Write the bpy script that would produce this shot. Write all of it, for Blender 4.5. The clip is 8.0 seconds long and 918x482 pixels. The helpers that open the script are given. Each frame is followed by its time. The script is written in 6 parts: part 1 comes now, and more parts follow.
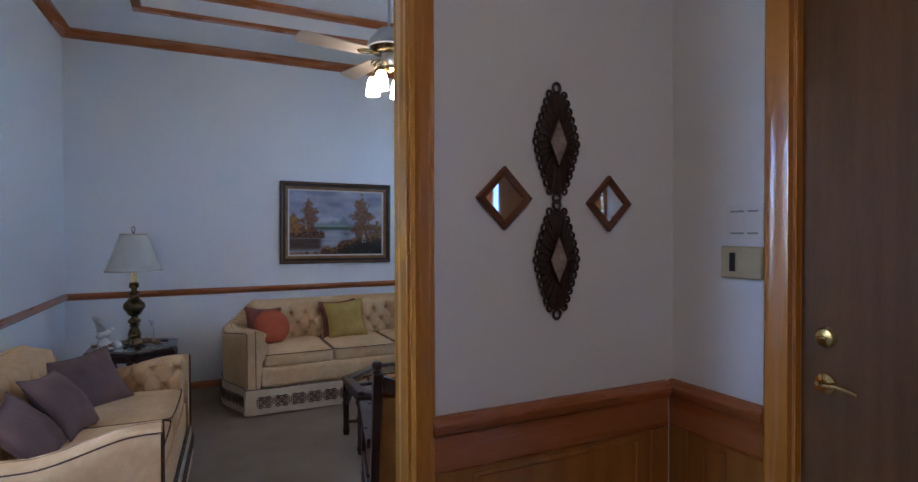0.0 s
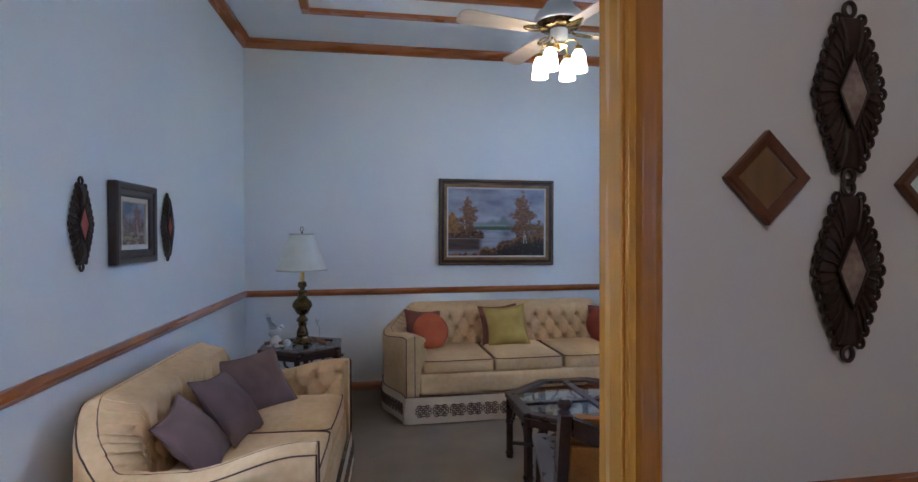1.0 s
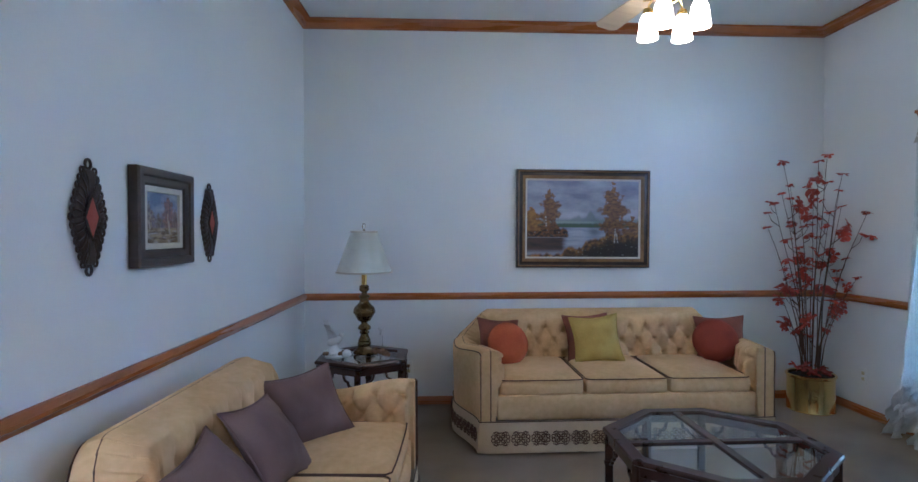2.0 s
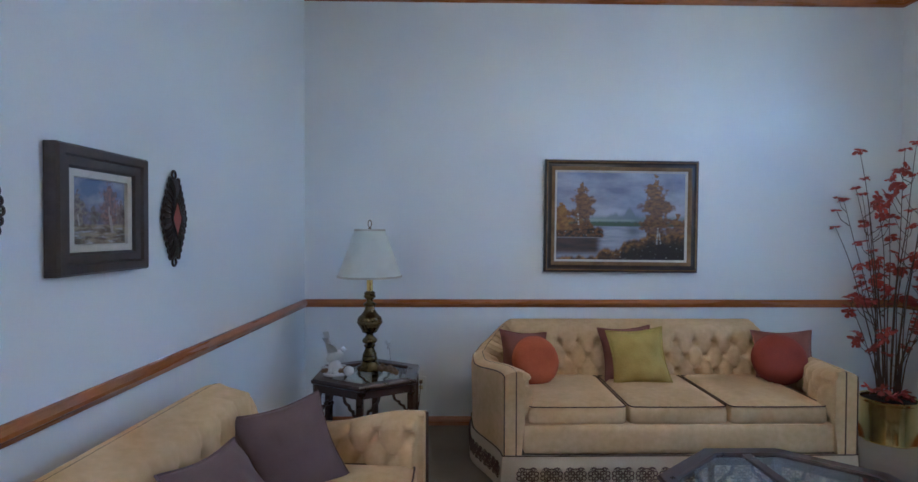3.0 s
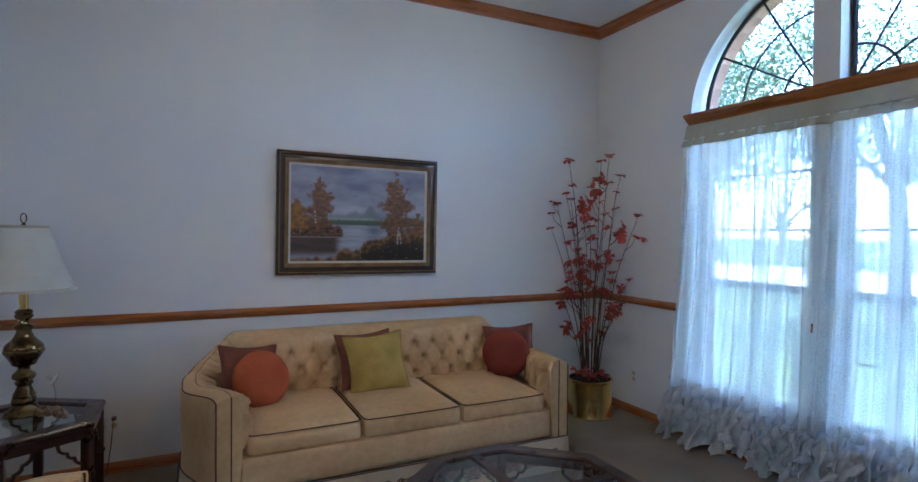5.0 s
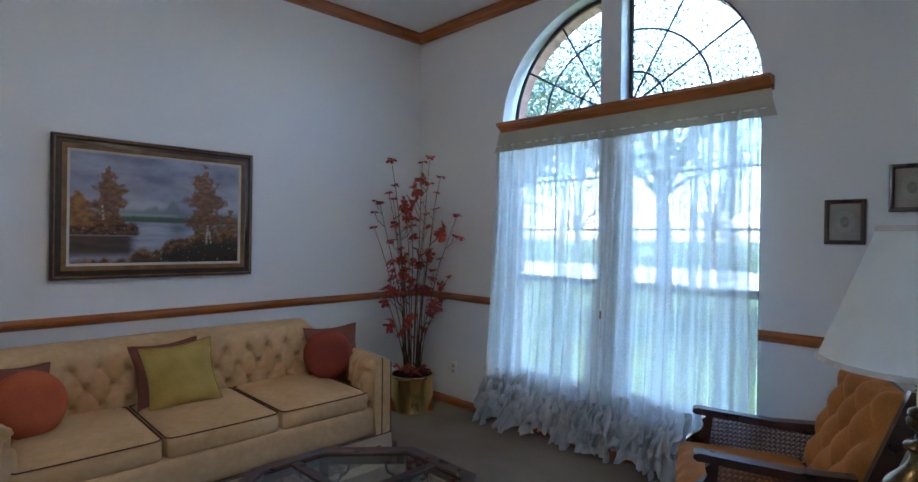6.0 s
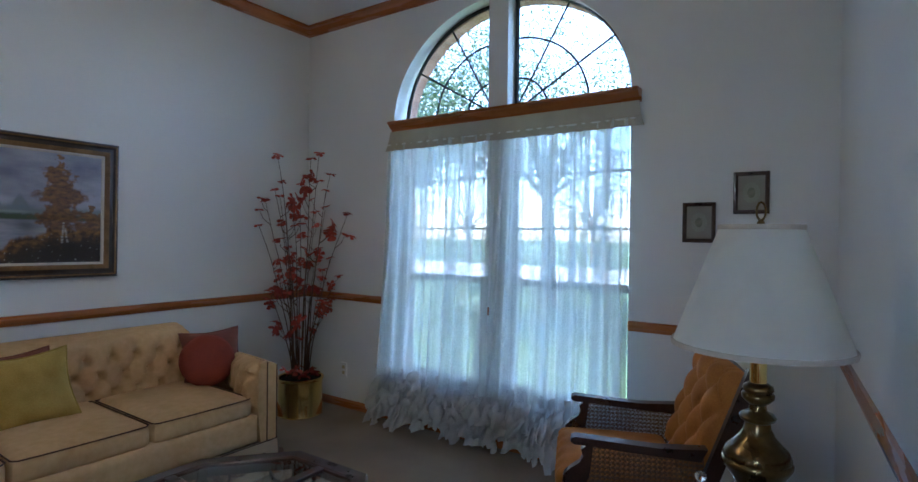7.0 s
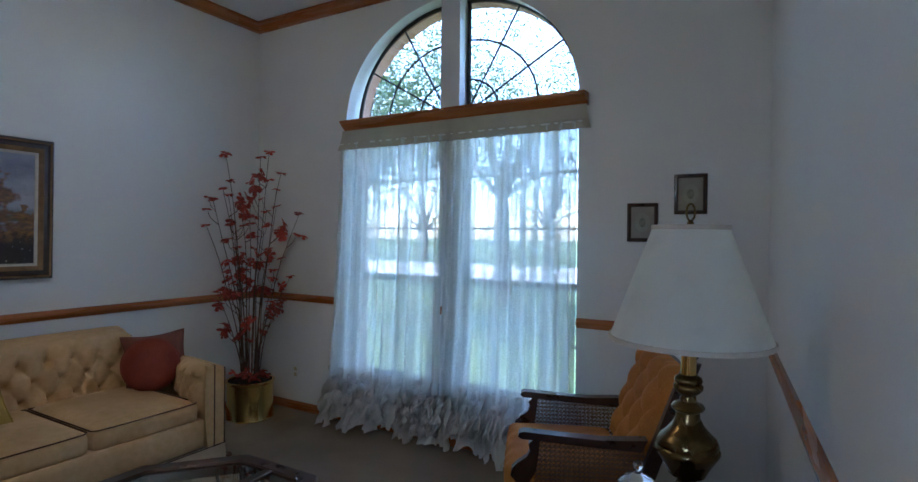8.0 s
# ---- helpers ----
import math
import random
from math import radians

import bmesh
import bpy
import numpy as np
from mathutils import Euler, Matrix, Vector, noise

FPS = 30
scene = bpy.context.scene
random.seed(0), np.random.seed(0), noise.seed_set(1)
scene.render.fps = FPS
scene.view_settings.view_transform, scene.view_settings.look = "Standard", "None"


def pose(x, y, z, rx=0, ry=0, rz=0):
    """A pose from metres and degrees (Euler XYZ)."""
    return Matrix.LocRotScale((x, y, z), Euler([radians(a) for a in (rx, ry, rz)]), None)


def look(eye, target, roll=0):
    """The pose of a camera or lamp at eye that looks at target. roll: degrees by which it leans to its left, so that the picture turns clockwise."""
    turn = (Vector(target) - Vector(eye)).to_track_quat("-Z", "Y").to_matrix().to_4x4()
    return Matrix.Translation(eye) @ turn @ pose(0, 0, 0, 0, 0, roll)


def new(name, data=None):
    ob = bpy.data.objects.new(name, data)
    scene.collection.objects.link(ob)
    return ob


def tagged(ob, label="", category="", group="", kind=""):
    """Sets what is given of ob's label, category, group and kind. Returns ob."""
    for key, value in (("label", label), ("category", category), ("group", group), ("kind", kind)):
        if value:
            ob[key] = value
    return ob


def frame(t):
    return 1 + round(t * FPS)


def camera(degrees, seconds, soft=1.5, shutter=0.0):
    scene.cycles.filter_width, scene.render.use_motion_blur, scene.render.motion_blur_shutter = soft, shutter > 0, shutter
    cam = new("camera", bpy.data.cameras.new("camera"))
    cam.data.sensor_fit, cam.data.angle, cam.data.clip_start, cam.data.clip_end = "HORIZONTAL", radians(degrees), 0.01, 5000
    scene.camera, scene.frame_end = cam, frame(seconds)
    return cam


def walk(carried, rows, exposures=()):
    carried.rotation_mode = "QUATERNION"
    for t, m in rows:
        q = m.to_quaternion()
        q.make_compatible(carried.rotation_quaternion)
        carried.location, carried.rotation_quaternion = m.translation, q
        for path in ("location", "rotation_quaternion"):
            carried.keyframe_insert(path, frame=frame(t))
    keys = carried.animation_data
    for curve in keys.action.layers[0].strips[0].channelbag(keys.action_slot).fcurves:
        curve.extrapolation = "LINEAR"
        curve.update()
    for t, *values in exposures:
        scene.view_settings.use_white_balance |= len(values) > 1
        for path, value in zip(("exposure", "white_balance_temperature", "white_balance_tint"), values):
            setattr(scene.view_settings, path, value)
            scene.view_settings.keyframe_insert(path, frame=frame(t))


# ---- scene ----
cam = camera(79.8, 8.0)
PATH = [
    (0, (0.203, 0.483, 1.427), (1.07, 2.286, 1.398), -0.2),
    (0.5, (0.182, 0.693, 1.42), (0.834, 2.584, 1.392), -0.1),
    (1, (0.241, 0.954, 1.42), (0.588, 2.923, 1.396), -0.2),
    (1.5, (0.234, 1.222, 1.417), (0.395, 3.216, 1.392), -0.1),
    (2, (0.241, 1.546, 1.412), (0.344, 3.544, 1.385), -0.1),
    (3.5, (0.278, 2.234, 1.423), (0.304, 4.233, 1.386), 0.3),
    (4, (0.367, 2.308, 1.424), (0.5, 4.304, 1.388), 0.3),
    (4.5, (0.427, 2.358, 1.416), (0.922, 4.295, 1.387), 0.3),
    (5, (0.462, 2.358, 1.414), (1.336, 4.157, 1.385), 0.5),
    (6.5, (0.463, 2.348, 1.396), (2.008, 3.618, 1.379), 0.6),
    (7, (0.459, 2.333, 1.395), (2.103, 3.471, 1.378), 0.7),
    (7.5, (0.447, 2.333, 1.395), (2.16, 3.366, 1.378), 0.7),
    (8, (0.456, 2.292, 1.397), (2.183, 3.3, 1.38), 0.6),
]
walk(cam, [(t, look(e, g, r)) for t, e, g, r in PATH],
     exposures=[(0.0, 4.18, 4600, 17), (1.0, 4.44, 4620, 14), (2.0, 4.64, 4520, 11), (4.0, 4.54, 4540, 11), (5.0, 4.28, 4840, 15), (6.5, 3.92, 4980, 13), (8.0, 3.62, 5020, 12)])

# ---------------------------------------------------------------- world and light
world = bpy.data.worlds.new("sky_world")
scene.world = world
world.use_nodes = True
wn = world.node_tree
sky = wn.nodes.new("ShaderNodeTexSky")
sky.sky_type = 'NISHITA'
sky.sun_disc = False
sky.sun_elevation = radians(52)
sky.sun_rotation = radians(336)
wn.links.new(sky.outputs[0], wn.nodes["Background"].inputs[0])
wn.nodes["Background"].inputs[1].default_value = 0.15

sun_lamp = bpy.data.lights.new("sun", 'SUN')
sun_lamp.energy = 2.5
sun_lamp.angle = radians(0.5)
sun_lamp.color = (1.0, 0.95, 0.86)
sun = new("sun", sun_lamp)
sun.matrix_basis = look((-9, 20, 28), (0, 0, 0))

# ---------------------------------------------------------------- materials


def nodes_of(name):
    m = bpy.data.materials.new(name)
    m.use_nodes = True
    nt = m.node_tree
    return m, nt, nt.nodes["Principled BSDF"]


def surface(name, dark, light, rough=0.6, scale=6.0, fine=90.0, bump=0.15, metal=0.0, stretch=(1, 1, 1),
            sheen=0.0, coat=0.0, vary=0.0, rough_var=0.1, dist=0.004, distort=0.0, spec=0.5):
    """Two scales of variation between two colours, with relief."""
    m, nt, p = nodes_of(name)
    N, L = nt.nodes.new, nt.links.new
    tc = N("ShaderNodeTexCoord")
    mp = N("ShaderNodeMapping")
    mp.inputs["Scale"].default_value = stretch
    L(tc.outputs["Object"], mp.inputs[0])
    big, small = N("ShaderNodeTexNoise"), N("ShaderNodeTexNoise")
    for n, sc, dt in ((big, scale, 4), (small, fine, 3)):
        n.inputs["Scale"].default_value = sc
        n.inputs["Detail"].default_value = dt
        n.inputs["Distortion"].default_value = distort
        L(mp.outputs[0], n.inputs["Vector"])
    mx = N("ShaderNodeMath")
    mx.operation = 'MULTIPLY_ADD'
    mx.inputs[1].default_value = 0.35
    L(small.outputs[0], mx.inputs[0])
    sub = N("ShaderNodeMath")
    sub.operation = 'MULTIPLY'
    sub.inputs[1].default_value = 0.65
    L(big.outputs[0], sub.inputs[0])
    L(sub.outputs[0], mx.inputs[2])
    ramp = N("ShaderNodeValToRGB")
    ramp.color_ramp.elements[0].position, ramp.color_ramp.elements[1].position = 0.33, 0.67
    ramp.color_ramp.elements[0].color = (*dark, 1)
    ramp.color_ramp.elements[1].color = (*light, 1)
    L(mx.outputs[0], ramp.inputs[0])
    col = ramp.outputs[0]
    if vary:
        oi, hsv, mr = N("ShaderNodeObjectInfo"), N("ShaderNodeHueSaturation"), N("ShaderNodeMapRange")
        mr.inputs[3].default_value, mr.inputs[4].default_value = 1 - vary, 1 + vary
        L(oi.outputs["Random"], mr.inputs[0])
        L(mr.outputs[0], hsv.inputs["Value"])
        L(col, hsv.inputs["Color"])
        col = hsv.outputs[0]
    L(col, p.inputs["Base Color"])
    rr = N("ShaderNodeMapRange")
    rr.inputs[3].default_value, rr.inputs[4].default_value = max(0.02, rough - rough_var), min(1, rough + rough_var)
    L(big.outputs[0], rr.inputs[0])
    L(rr.outputs[0], p.inputs["Roughness"])
    p.inputs["Metallic"].default_value = metal
    p.inputs["Specular IOR Level"].default_value = spec
    if sheen:
        p.inputs["Sheen Weight"].default_value = sheen
        p.inputs["Sheen Roughness"].default_value = 0.4
        p.inputs["Sheen Tint"].default_value = (*light, 1)
    if coat:
        p.inputs["Coat Weight"].default_value = coat
        p.inputs["Coat Roughness"].default_value = 0.12
    if bump:
        b = N("ShaderNodeBump")
        b.inputs["Strength"].default_value = bump
        b.inputs["Distance"].default_value = dist
        L(mx.outputs[0], b.inputs["Height"])
        L(b.outputs[0], p.inputs["Normal"])
    return m


def glow(name, colour, strength):
    m, nt, p = nodes_of(name)
    p.inputs["Base Color"].default_value = (0.8, 0.78, 0.72, 1)
    p.inputs["Roughness"].default_value = 0.3
    p.inputs["Emission Color"].default_value = (*colour, 1)
    p.inputs["Emission Strength"].default_value = strength
    return m


def glass(name, tint=(1, 1, 1), rough=0.0, ior=1.45):
    m, nt, p = nodes_of(name)
    p.inputs["Base Color"].default_value = (*tint, 1)
    p.inputs["Transmission Weight"].default_value = 1.0
    p.inputs["Roughness"].default_value = rough
    p.inputs["IOR"].default_value = ior
    return m


def sheer(name, white, clear_lo, clear_hi, lace, gather=0.0, through_share=0.5):
    """Thin woven cloth: part of the light passes straight, part is scattered through."""
    m, nt, p = nodes_of(name)
    N, L = nt.nodes.new, nt.links.new
    out = nt.nodes["Material Output"]
    nt.nodes.remove(p)
    tc = N("ShaderNodeTexCoord")
    vo = N("ShaderNodeTexVoronoi")
    vo.feature = 'DISTANCE_TO_EDGE'
    vo.inputs["Scale"].default_value = lace
    no = N("ShaderNodeTexNoise")
    no.inputs["Scale"].default_value = 9
    L(tc.outputs["Object"], vo.inputs["Vector"])
    L(tc.outputs["Object"], no.inputs["Vector"])
    mr = N("ShaderNodeMapRange")
    mr.inputs[1].default_value, mr.inputs[2].default_value = 0.02, 0.16
    mr.inputs[3].default_value, mr.inputs[4].default_value = clear_lo, clear_hi
    L(vo.outputs["Distance"], mr.inputs[0])
    ad = N("ShaderNodeMath")
    ad.operation = 'MULTIPLY_ADD'
    ad.inputs[1].default_value = 0.25
    ad.inputs[2].default_value = -0.12
    L(no.outputs[0], ad.inputs[0])
    mp = N("ShaderNodeMapping")
    mp.inputs["Scale"].default_value = (1, 34, 0.4)
    L(tc.outputs["Object"], mp.inputs[0])
    ga = N("ShaderNodeTexNoise")
    ga.inputs["Scale"].default_value = 1.0
    ga.inputs["Detail"].default_value = 3
    L(mp.outputs[0], ga.inputs["Vector"])
    gm = N("ShaderNodeMapRange")
    gm.inputs[1].default_value, gm.inputs[2].default_value = 0.32, 0.68
    gm.inputs[3].default_value, gm.inputs[4].default_value = -gather, gather
    L(ga.outputs[0], gm.inputs[0])
    a2 = N("ShaderNodeMath")
    L(ad.outputs[0], a2.inputs[0])
    L(gm.outputs[0], a2.inputs[1])
    su = N("ShaderNodeMath")
    su.operation = 'ADD'
    su.use_clamp = True
    L(mr.outputs[0], su.inputs[0])
    L(a2.outputs[0], su.inputs[1])
    df, tl, tr = N("ShaderNodeBsdfDiffuse"), N("ShaderNodeBsdfTranslucent"), N("ShaderNodeBsdfTransparent")
    df.inputs[0].default_value = tl.inputs[0].default_value = (*white, 1)
    m1, m2 = N("ShaderNodeMixShader"), N("ShaderNodeMixShader")
    m1.inputs[0].default_value = through_share
    L(df.outputs[0], m1.inputs[1])
    L(tl.outputs[0], m1.inputs[2])
    L(su.outputs[0], m2.inputs[0])
    L(m1.outputs[0], m2.inputs[1])
    L(tr.outputs[0], m2.inputs[2])
    L(m2.outputs[0], out.inputs[0])
    return m


WALL = surface("wall_paint", (0.78, 0.78, 0.765), (0.83, 0.83, 0.815), 0.62, 1.2, 160, 0.12, dist=0.002)
CEIL = surface("ceiling_paint", (0.78, 0.78, 0.77), (0.83, 0.83, 0.82), 0.85, 2.0, 220, 0.35, dist=0.003)
OAK_X = surface("varnished_oak_x", (0.29, 0.090, 0.018), (0.43, 0.145, 0.032), 0.28, 4, 60, 0.08, stretch=(0.25, 4, 4), coat=0.5)
OAK_Y = surface("varnished_oak_y", (0.29, 0.090, 0.018), (0.43, 0.145, 0.032), 0.28, 4, 60, 0.08, stretch=(4, 0.25, 4), coat=0.5)
OAK_Z = surface("varnished_oak_z", (0.46, 0.180, 0.016), (0.56, 0.240, 0.024), 0.26, 5, 60, 0.06, stretch=(5, 5, 0.22), coat=0.35)
OAK_H = surface("varnished_oak_moulding", (0.29, 0.090, 0.018), (0.43, 0.145, 0.032), 0.28, 3, 40, 0.06, stretch=(0.5, 0.5, 9), coat=0.5)
DOOR_WOOD = surface("door_wood", (0.135, 0.066, 0.020), (0.21, 0.105, 0.034), 0.5, 4, 60, 0.10, stretch=(5, 5, 0.3), spec=0.3)
DARK_WOOD = surface("dark_walnut", (0.025, 0.010, 0.007), (0.065, 0.026, 0.016), 0.30, 7, 70, 0.12, stretch=(2, 2, 2), coat=0.35)
CARPET = surface("carpet_pile", (0.19, 0.14, 0.092), (0.31, 0.24, 0.165), 0.97, 2.2, 420, 0.9, dist=0.006, sheen=0.25)
TILE = surface("foyer_tile", (0.30, 0.24, 0.18), (0.40, 0.33, 0.26), 0.35, 5, 60, 0.1)
VELVET = surface("cream_velvet", (0.55, 0.335, 0.135), (0.74, 0.505, 0.255), 0.75, 3.2, 30, 0.10, sheen=0.8, dist=0.003)
VELVET_SIDE = surface("cream_cloth", (0.55, 0.41, 0.25), (0.67, 0.52, 0.34), 0.85, 4, 120, 0.12, sheen=0.4, dist=0.002)
CORD = surface("brown_cord", (0.060, 0.028, 0.018), (0.11, 0.052, 0.034), 0.8, 30, 400, 0.4)
EMBROID = surface("brown_embroidery", (0.11, 0.060, 0.042), (0.19, 0.115, 0.080), 0.85, 30, 400, 0.4)
RUST = surface("rust_velvet", (0.36, 0.066, 0.016), (0.52, 0.12, 0.034), 0.8, 7, 160, 0.25, sheen=0.6)
MAROON = surface("maroon_velvet", (0.19, 0.024, 0.010), (0.29, 0.045, 0.020), 0.8, 7, 160, 0.25, sheen=0.5)
BROWN_CLOTH = surface("brown_red_cloth", (0.17, 0.055, 0.034), (0.27, 0.095, 0.060), 0.8, 7, 160, 0.25, sheen=0.5)
GOLD_VELVET = surface("gold_velvet", (0.36, 0.24, 0.035), (0.54, 0.39, 0.09), 0.75, 7, 160, 0.25, sheen=0.7)
PLUM = surface("plum_cloth", (0.125, 0.074, 0.066), (0.19, 0.118, 0.104), 0.85, 6, 300, 0.3, sheen=0.35)
ORANGE_V = surface("orange_velvet", (0.34, 0.115, 0.011), (0.54, 0.21, 0.030), 0.75, 9, 140, 0.25, sheen=0.7)
BRASS = surface("aged_brass", (0.36, 0.25, 0.07), (0.55, 0.40, 0.14), 0.28, 5, 50, 0.05, metal=1.0, rough_var=0.12)
BRASS_BRIGHT = surface("polished_brass", (0.76, 0.53, 0.17), (0.88, 0.66, 0.26), 0.15, 3, 50, 0.03, metal=1.0, rough_var=0.05)
BRONZE = surface("antique_brass", (0.10, 0.068, 0.028), (0.22, 0.155, 0.066), 0.27, 12, 60, 0.08, metal=1.0)
SHADE = sheer("lampshade_cloth", (0.95, 0.96, 0.90), 0.0, 0.004, 400, 0.0, 0.50)
BLACK = surface("black_frame", (0.012, 0.011, 0.010), (0.03, 0.027, 0.025), 0.4, 8, 90, 0.1)
DARKFRAME = surface("dark_brown_frame", (0.020, 0.011, 0.008), (0.05, 0.028, 0.018), 0.35, 12, 90, 0.2, coat=0.3)
GILT = surface("dull_gilt", (0.14, 0.075, 0.025), (0.28, 0.16, 0.06), 0.4, 14, 120, 0.2, metal=0.4)
LINEN = surface("linen_liner", (0.55, 0.50, 0.42), (0.66, 0.61, 0.53), 0.9, 20, 300, 0.2)
PLASTIC = surface("ivory_plastic", (0.50, 0.43, 0.24), (0.56, 0.49, 0.29), 0.45, 6, 120, 0.05)
WHITE_PL = surface("white_plastic", (0.74, 0.74, 0.72), (0.8, 0.8, 0.78), 0.4, 6, 120, 0.04)
WHITE_TRIM = surface("white_trim_paint", (0.74, 0.74, 0.73), (0.80, 0.80, 0.79), 0.45, 4, 120, 0.08)
GLASS = glass("clear_glass")
TABLE_GLASS = glass("table_glass", (0.86, 0.92, 0.93))
MIRROR = surface("mirror_silver", (0.86, 0.87, 0.87), (0.9, 0.9, 0.9), 0.03, 3, 40, 0.0, metal=1.0, rough_var=0.01)
SHEER = sheer("sheer_lace", (0.70, 0.72, 0.69), 0.0, 0.18, 75, 0.18, 0.40)
RUFFLE = sheer("ruffle_cloth", (0.60, 0.60, 0.58), 0.0, 0.06, 60, 0.0, 0.24)
VALANCE = sheer("valance_cloth", (0.52, 0.48, 0.39), 0.0, 0.02, 60, 0.0, 0.18)
BULB = glow("lit_frosted_glass", (1.0, 0.75, 0.44), 1.05)
FAN_WHITE = surface("fan_enamel", (0.50, 0.48, 0.44), (0.58, 0.56, 0.52), 0.4, 5, 90, 0.05)
BLADE = surface("fan_blade_oak", (0.52, 0.40, 0.27), (0.66, 0.54, 0.39), 0.4, 5, 60, 0.08, stretch=(0.3, 4, 4))

# ---------------------------------------------------------------- mesh tools


def thing(name, m, label, category, group="", kind=""):
    e = new(name)
    e.empty_display_size = 0.1
    e.matrix_basis = m
    return tagged(e, label, category, group, kind)


def mesh_of(name, bm, material, smooth=40):
    bmesh.ops.recalc_face_normals(bm, faces=bm.faces)
    me = bpy.data.meshes.new(name)
    bm.to_mesh(me)
    bm.free()
    me.materials.append(material)
    if smooth:
        me.shade_smooth()
        me.set_sharp_from_angle(angle=radians(smooth))
    return me


def part(name, bm, material, parent, label="", smooth=40):
    ob = new(name, mesh_of(name, bm, material, smooth))
    ob.parent = parent
    return tagged(ob, label)


def solid(name, bm, material, label, category, kind="", group="", m=None, smooth=40):
    ob = new(name, mesh_of(name, bm, material, smooth))
    if m:
        ob.matrix_basis = m
    return tagged(ob, label, category, group, kind)


def box(bm, x0, x1, y0, y1, z0, z1, bevel=0.0, m=None, seg=1):
    g = bmesh.ops.create_cube(bm, size=1.0, matrix=Matrix.Translation(((x0 + x1) / 2, (y0 + y1) / 2, (z0 + z1) / 2))
                              @ Matrix.Diagonal((x1 - x0, y1 - y0, z1 - z0, 1)))
    vs = g["verts"]
    if bevel:
        es = list({e for v in vs for e in v.link_edges})
        r = bmesh.ops.bevel(bm, geom=es, offset=bevel, segments=seg, affect='EDGES', profile=0.5)
        vs = list({v for f in r["faces"] for v in f.verts} | {v for v in vs if v.is_valid})
    if m:
        bmesh.ops.transform(bm, matrix=m, verts=vs)
    return bm


def B(*a, **k):
    return box(bmesh.new(), *a, **k)


def rows(bm, rings, closed=False, ring_closed=False):
    """Quads between successive rings of points."""
    vs = [[bm.verts.new(p) for p in r] for r in rings]
    n = len(vs[0])
    for i in range(len(vs) if closed else len(vs) - 1):
        a, b = vs[i], vs[(i + 1) % len(vs)]
        for j in range(n if ring_closed else n - 1):
            k = (j + 1) % n
            try:
                bm.faces.new((a[j], a[k], b[k], b[j]))
            except ValueError:
                pass
    return vs


def sweep(bm, pts, prof, closed=False):
    """A moulding: profile (d to the left of the way, z) along a level polyline, mitred."""
    rings = []
    n = len(pts)
    for i, p in enumerate(pts):
        p = Vector(p)
        a = Vector(pts[i - 1]) if (closed or i > 0) else None
        b = Vector(pts[(i + 1) % n]) if (closed or i < n - 1) else None
        da = (p - a).normalized() if a is not None else None
        db = (b - p).normalized() if b is not None else None
        da, db = da or db, db or da
        na, nb = Vector((-da.y, da.x)), Vector((-db.y, db.x))
        mi = (na + nb) / (1 + na.dot(nb))
        rings.append([(p.x + mi.x * d, p.y + mi.y * d, z) for d, z in prof])
    vs = rows(bm, rings, closed, True)
    if not closed:
        bm.faces.new(vs[0])
        bm.faces.new(vs[-1][::-1])
    return bm


def tube(bm, pts, r, seg=6, closed=False):
    pts = [Vector(p) for p in pts]
    n = len(pts)
    rings, up = [], Vector((0, 0, 1))
    for i, p in enumerate(pts):
        a = pts[i - 1] if (closed or i) else p
        b = pts[(i + 1) % n] if (closed or i < n - 1) else p
        d = (b - a).normalized() if (b - a).length > 1e-9 else Vector((0, 0, 1))
        if abs(d.dot(up)) > 0.95:
            up = Vector((1, 0, 0)) if abs(d.x) < 0.8 else Vector((0, 1, 0))
        s = d.cross(up).normalized()
        up = s.cross(d).normalized()
        rr = r[i] if isinstance(r, (list, tuple)) else r
        rings.append([p + (s * math.cos(q) + up * math.sin(q)) * rr for q in (2 * math.pi * k / seg for k in range(seg))])
    vs = rows(bm, rings, closed, True)
    if not closed:
        bm.faces.new(vs[0])
        bm.faces.new(vs[-1][::-1])
    return bm


def lathe(bm, prof, seg=28, at=(0, 0, 0), sx=1.0, sy=1.0):
    rings = [[(at[0] + r * sx * math.cos(q), at[1] + r * sy * math.sin(q), at[2] + z)
              for q in (2 * math.pi * k / seg for k in range(seg))] for r, z in prof]
    vs = rows(bm, rings, False, True)
    if prof[0][0] > 1e-4:
        bm.faces.new(vs[0])
    if prof[-1][0] > 1e-4:
        bm.faces.new(vs[-1][::-1])
    bmesh.ops.remove_doubles(bm, verts=[v for r in (vs[0], vs[-1]) for v in r], dist=1e-5)
    return bm


def prism(bm, pts, a, b):
    """A polygon of (x, y) points, between two heights."""
    lo, hi = [bm.verts.new((x, y, a)) for x, y in pts], [bm.verts.new((x, y, b)) for x, y in pts]
    n = len(pts)
    bm.faces.new(lo[::-1])
    bm.faces.new(hi)
    for i in range(n):
        bm.faces.new((lo[i], lo[(i + 1) % n], hi[(i + 1) % n], hi[i]))
    return bm


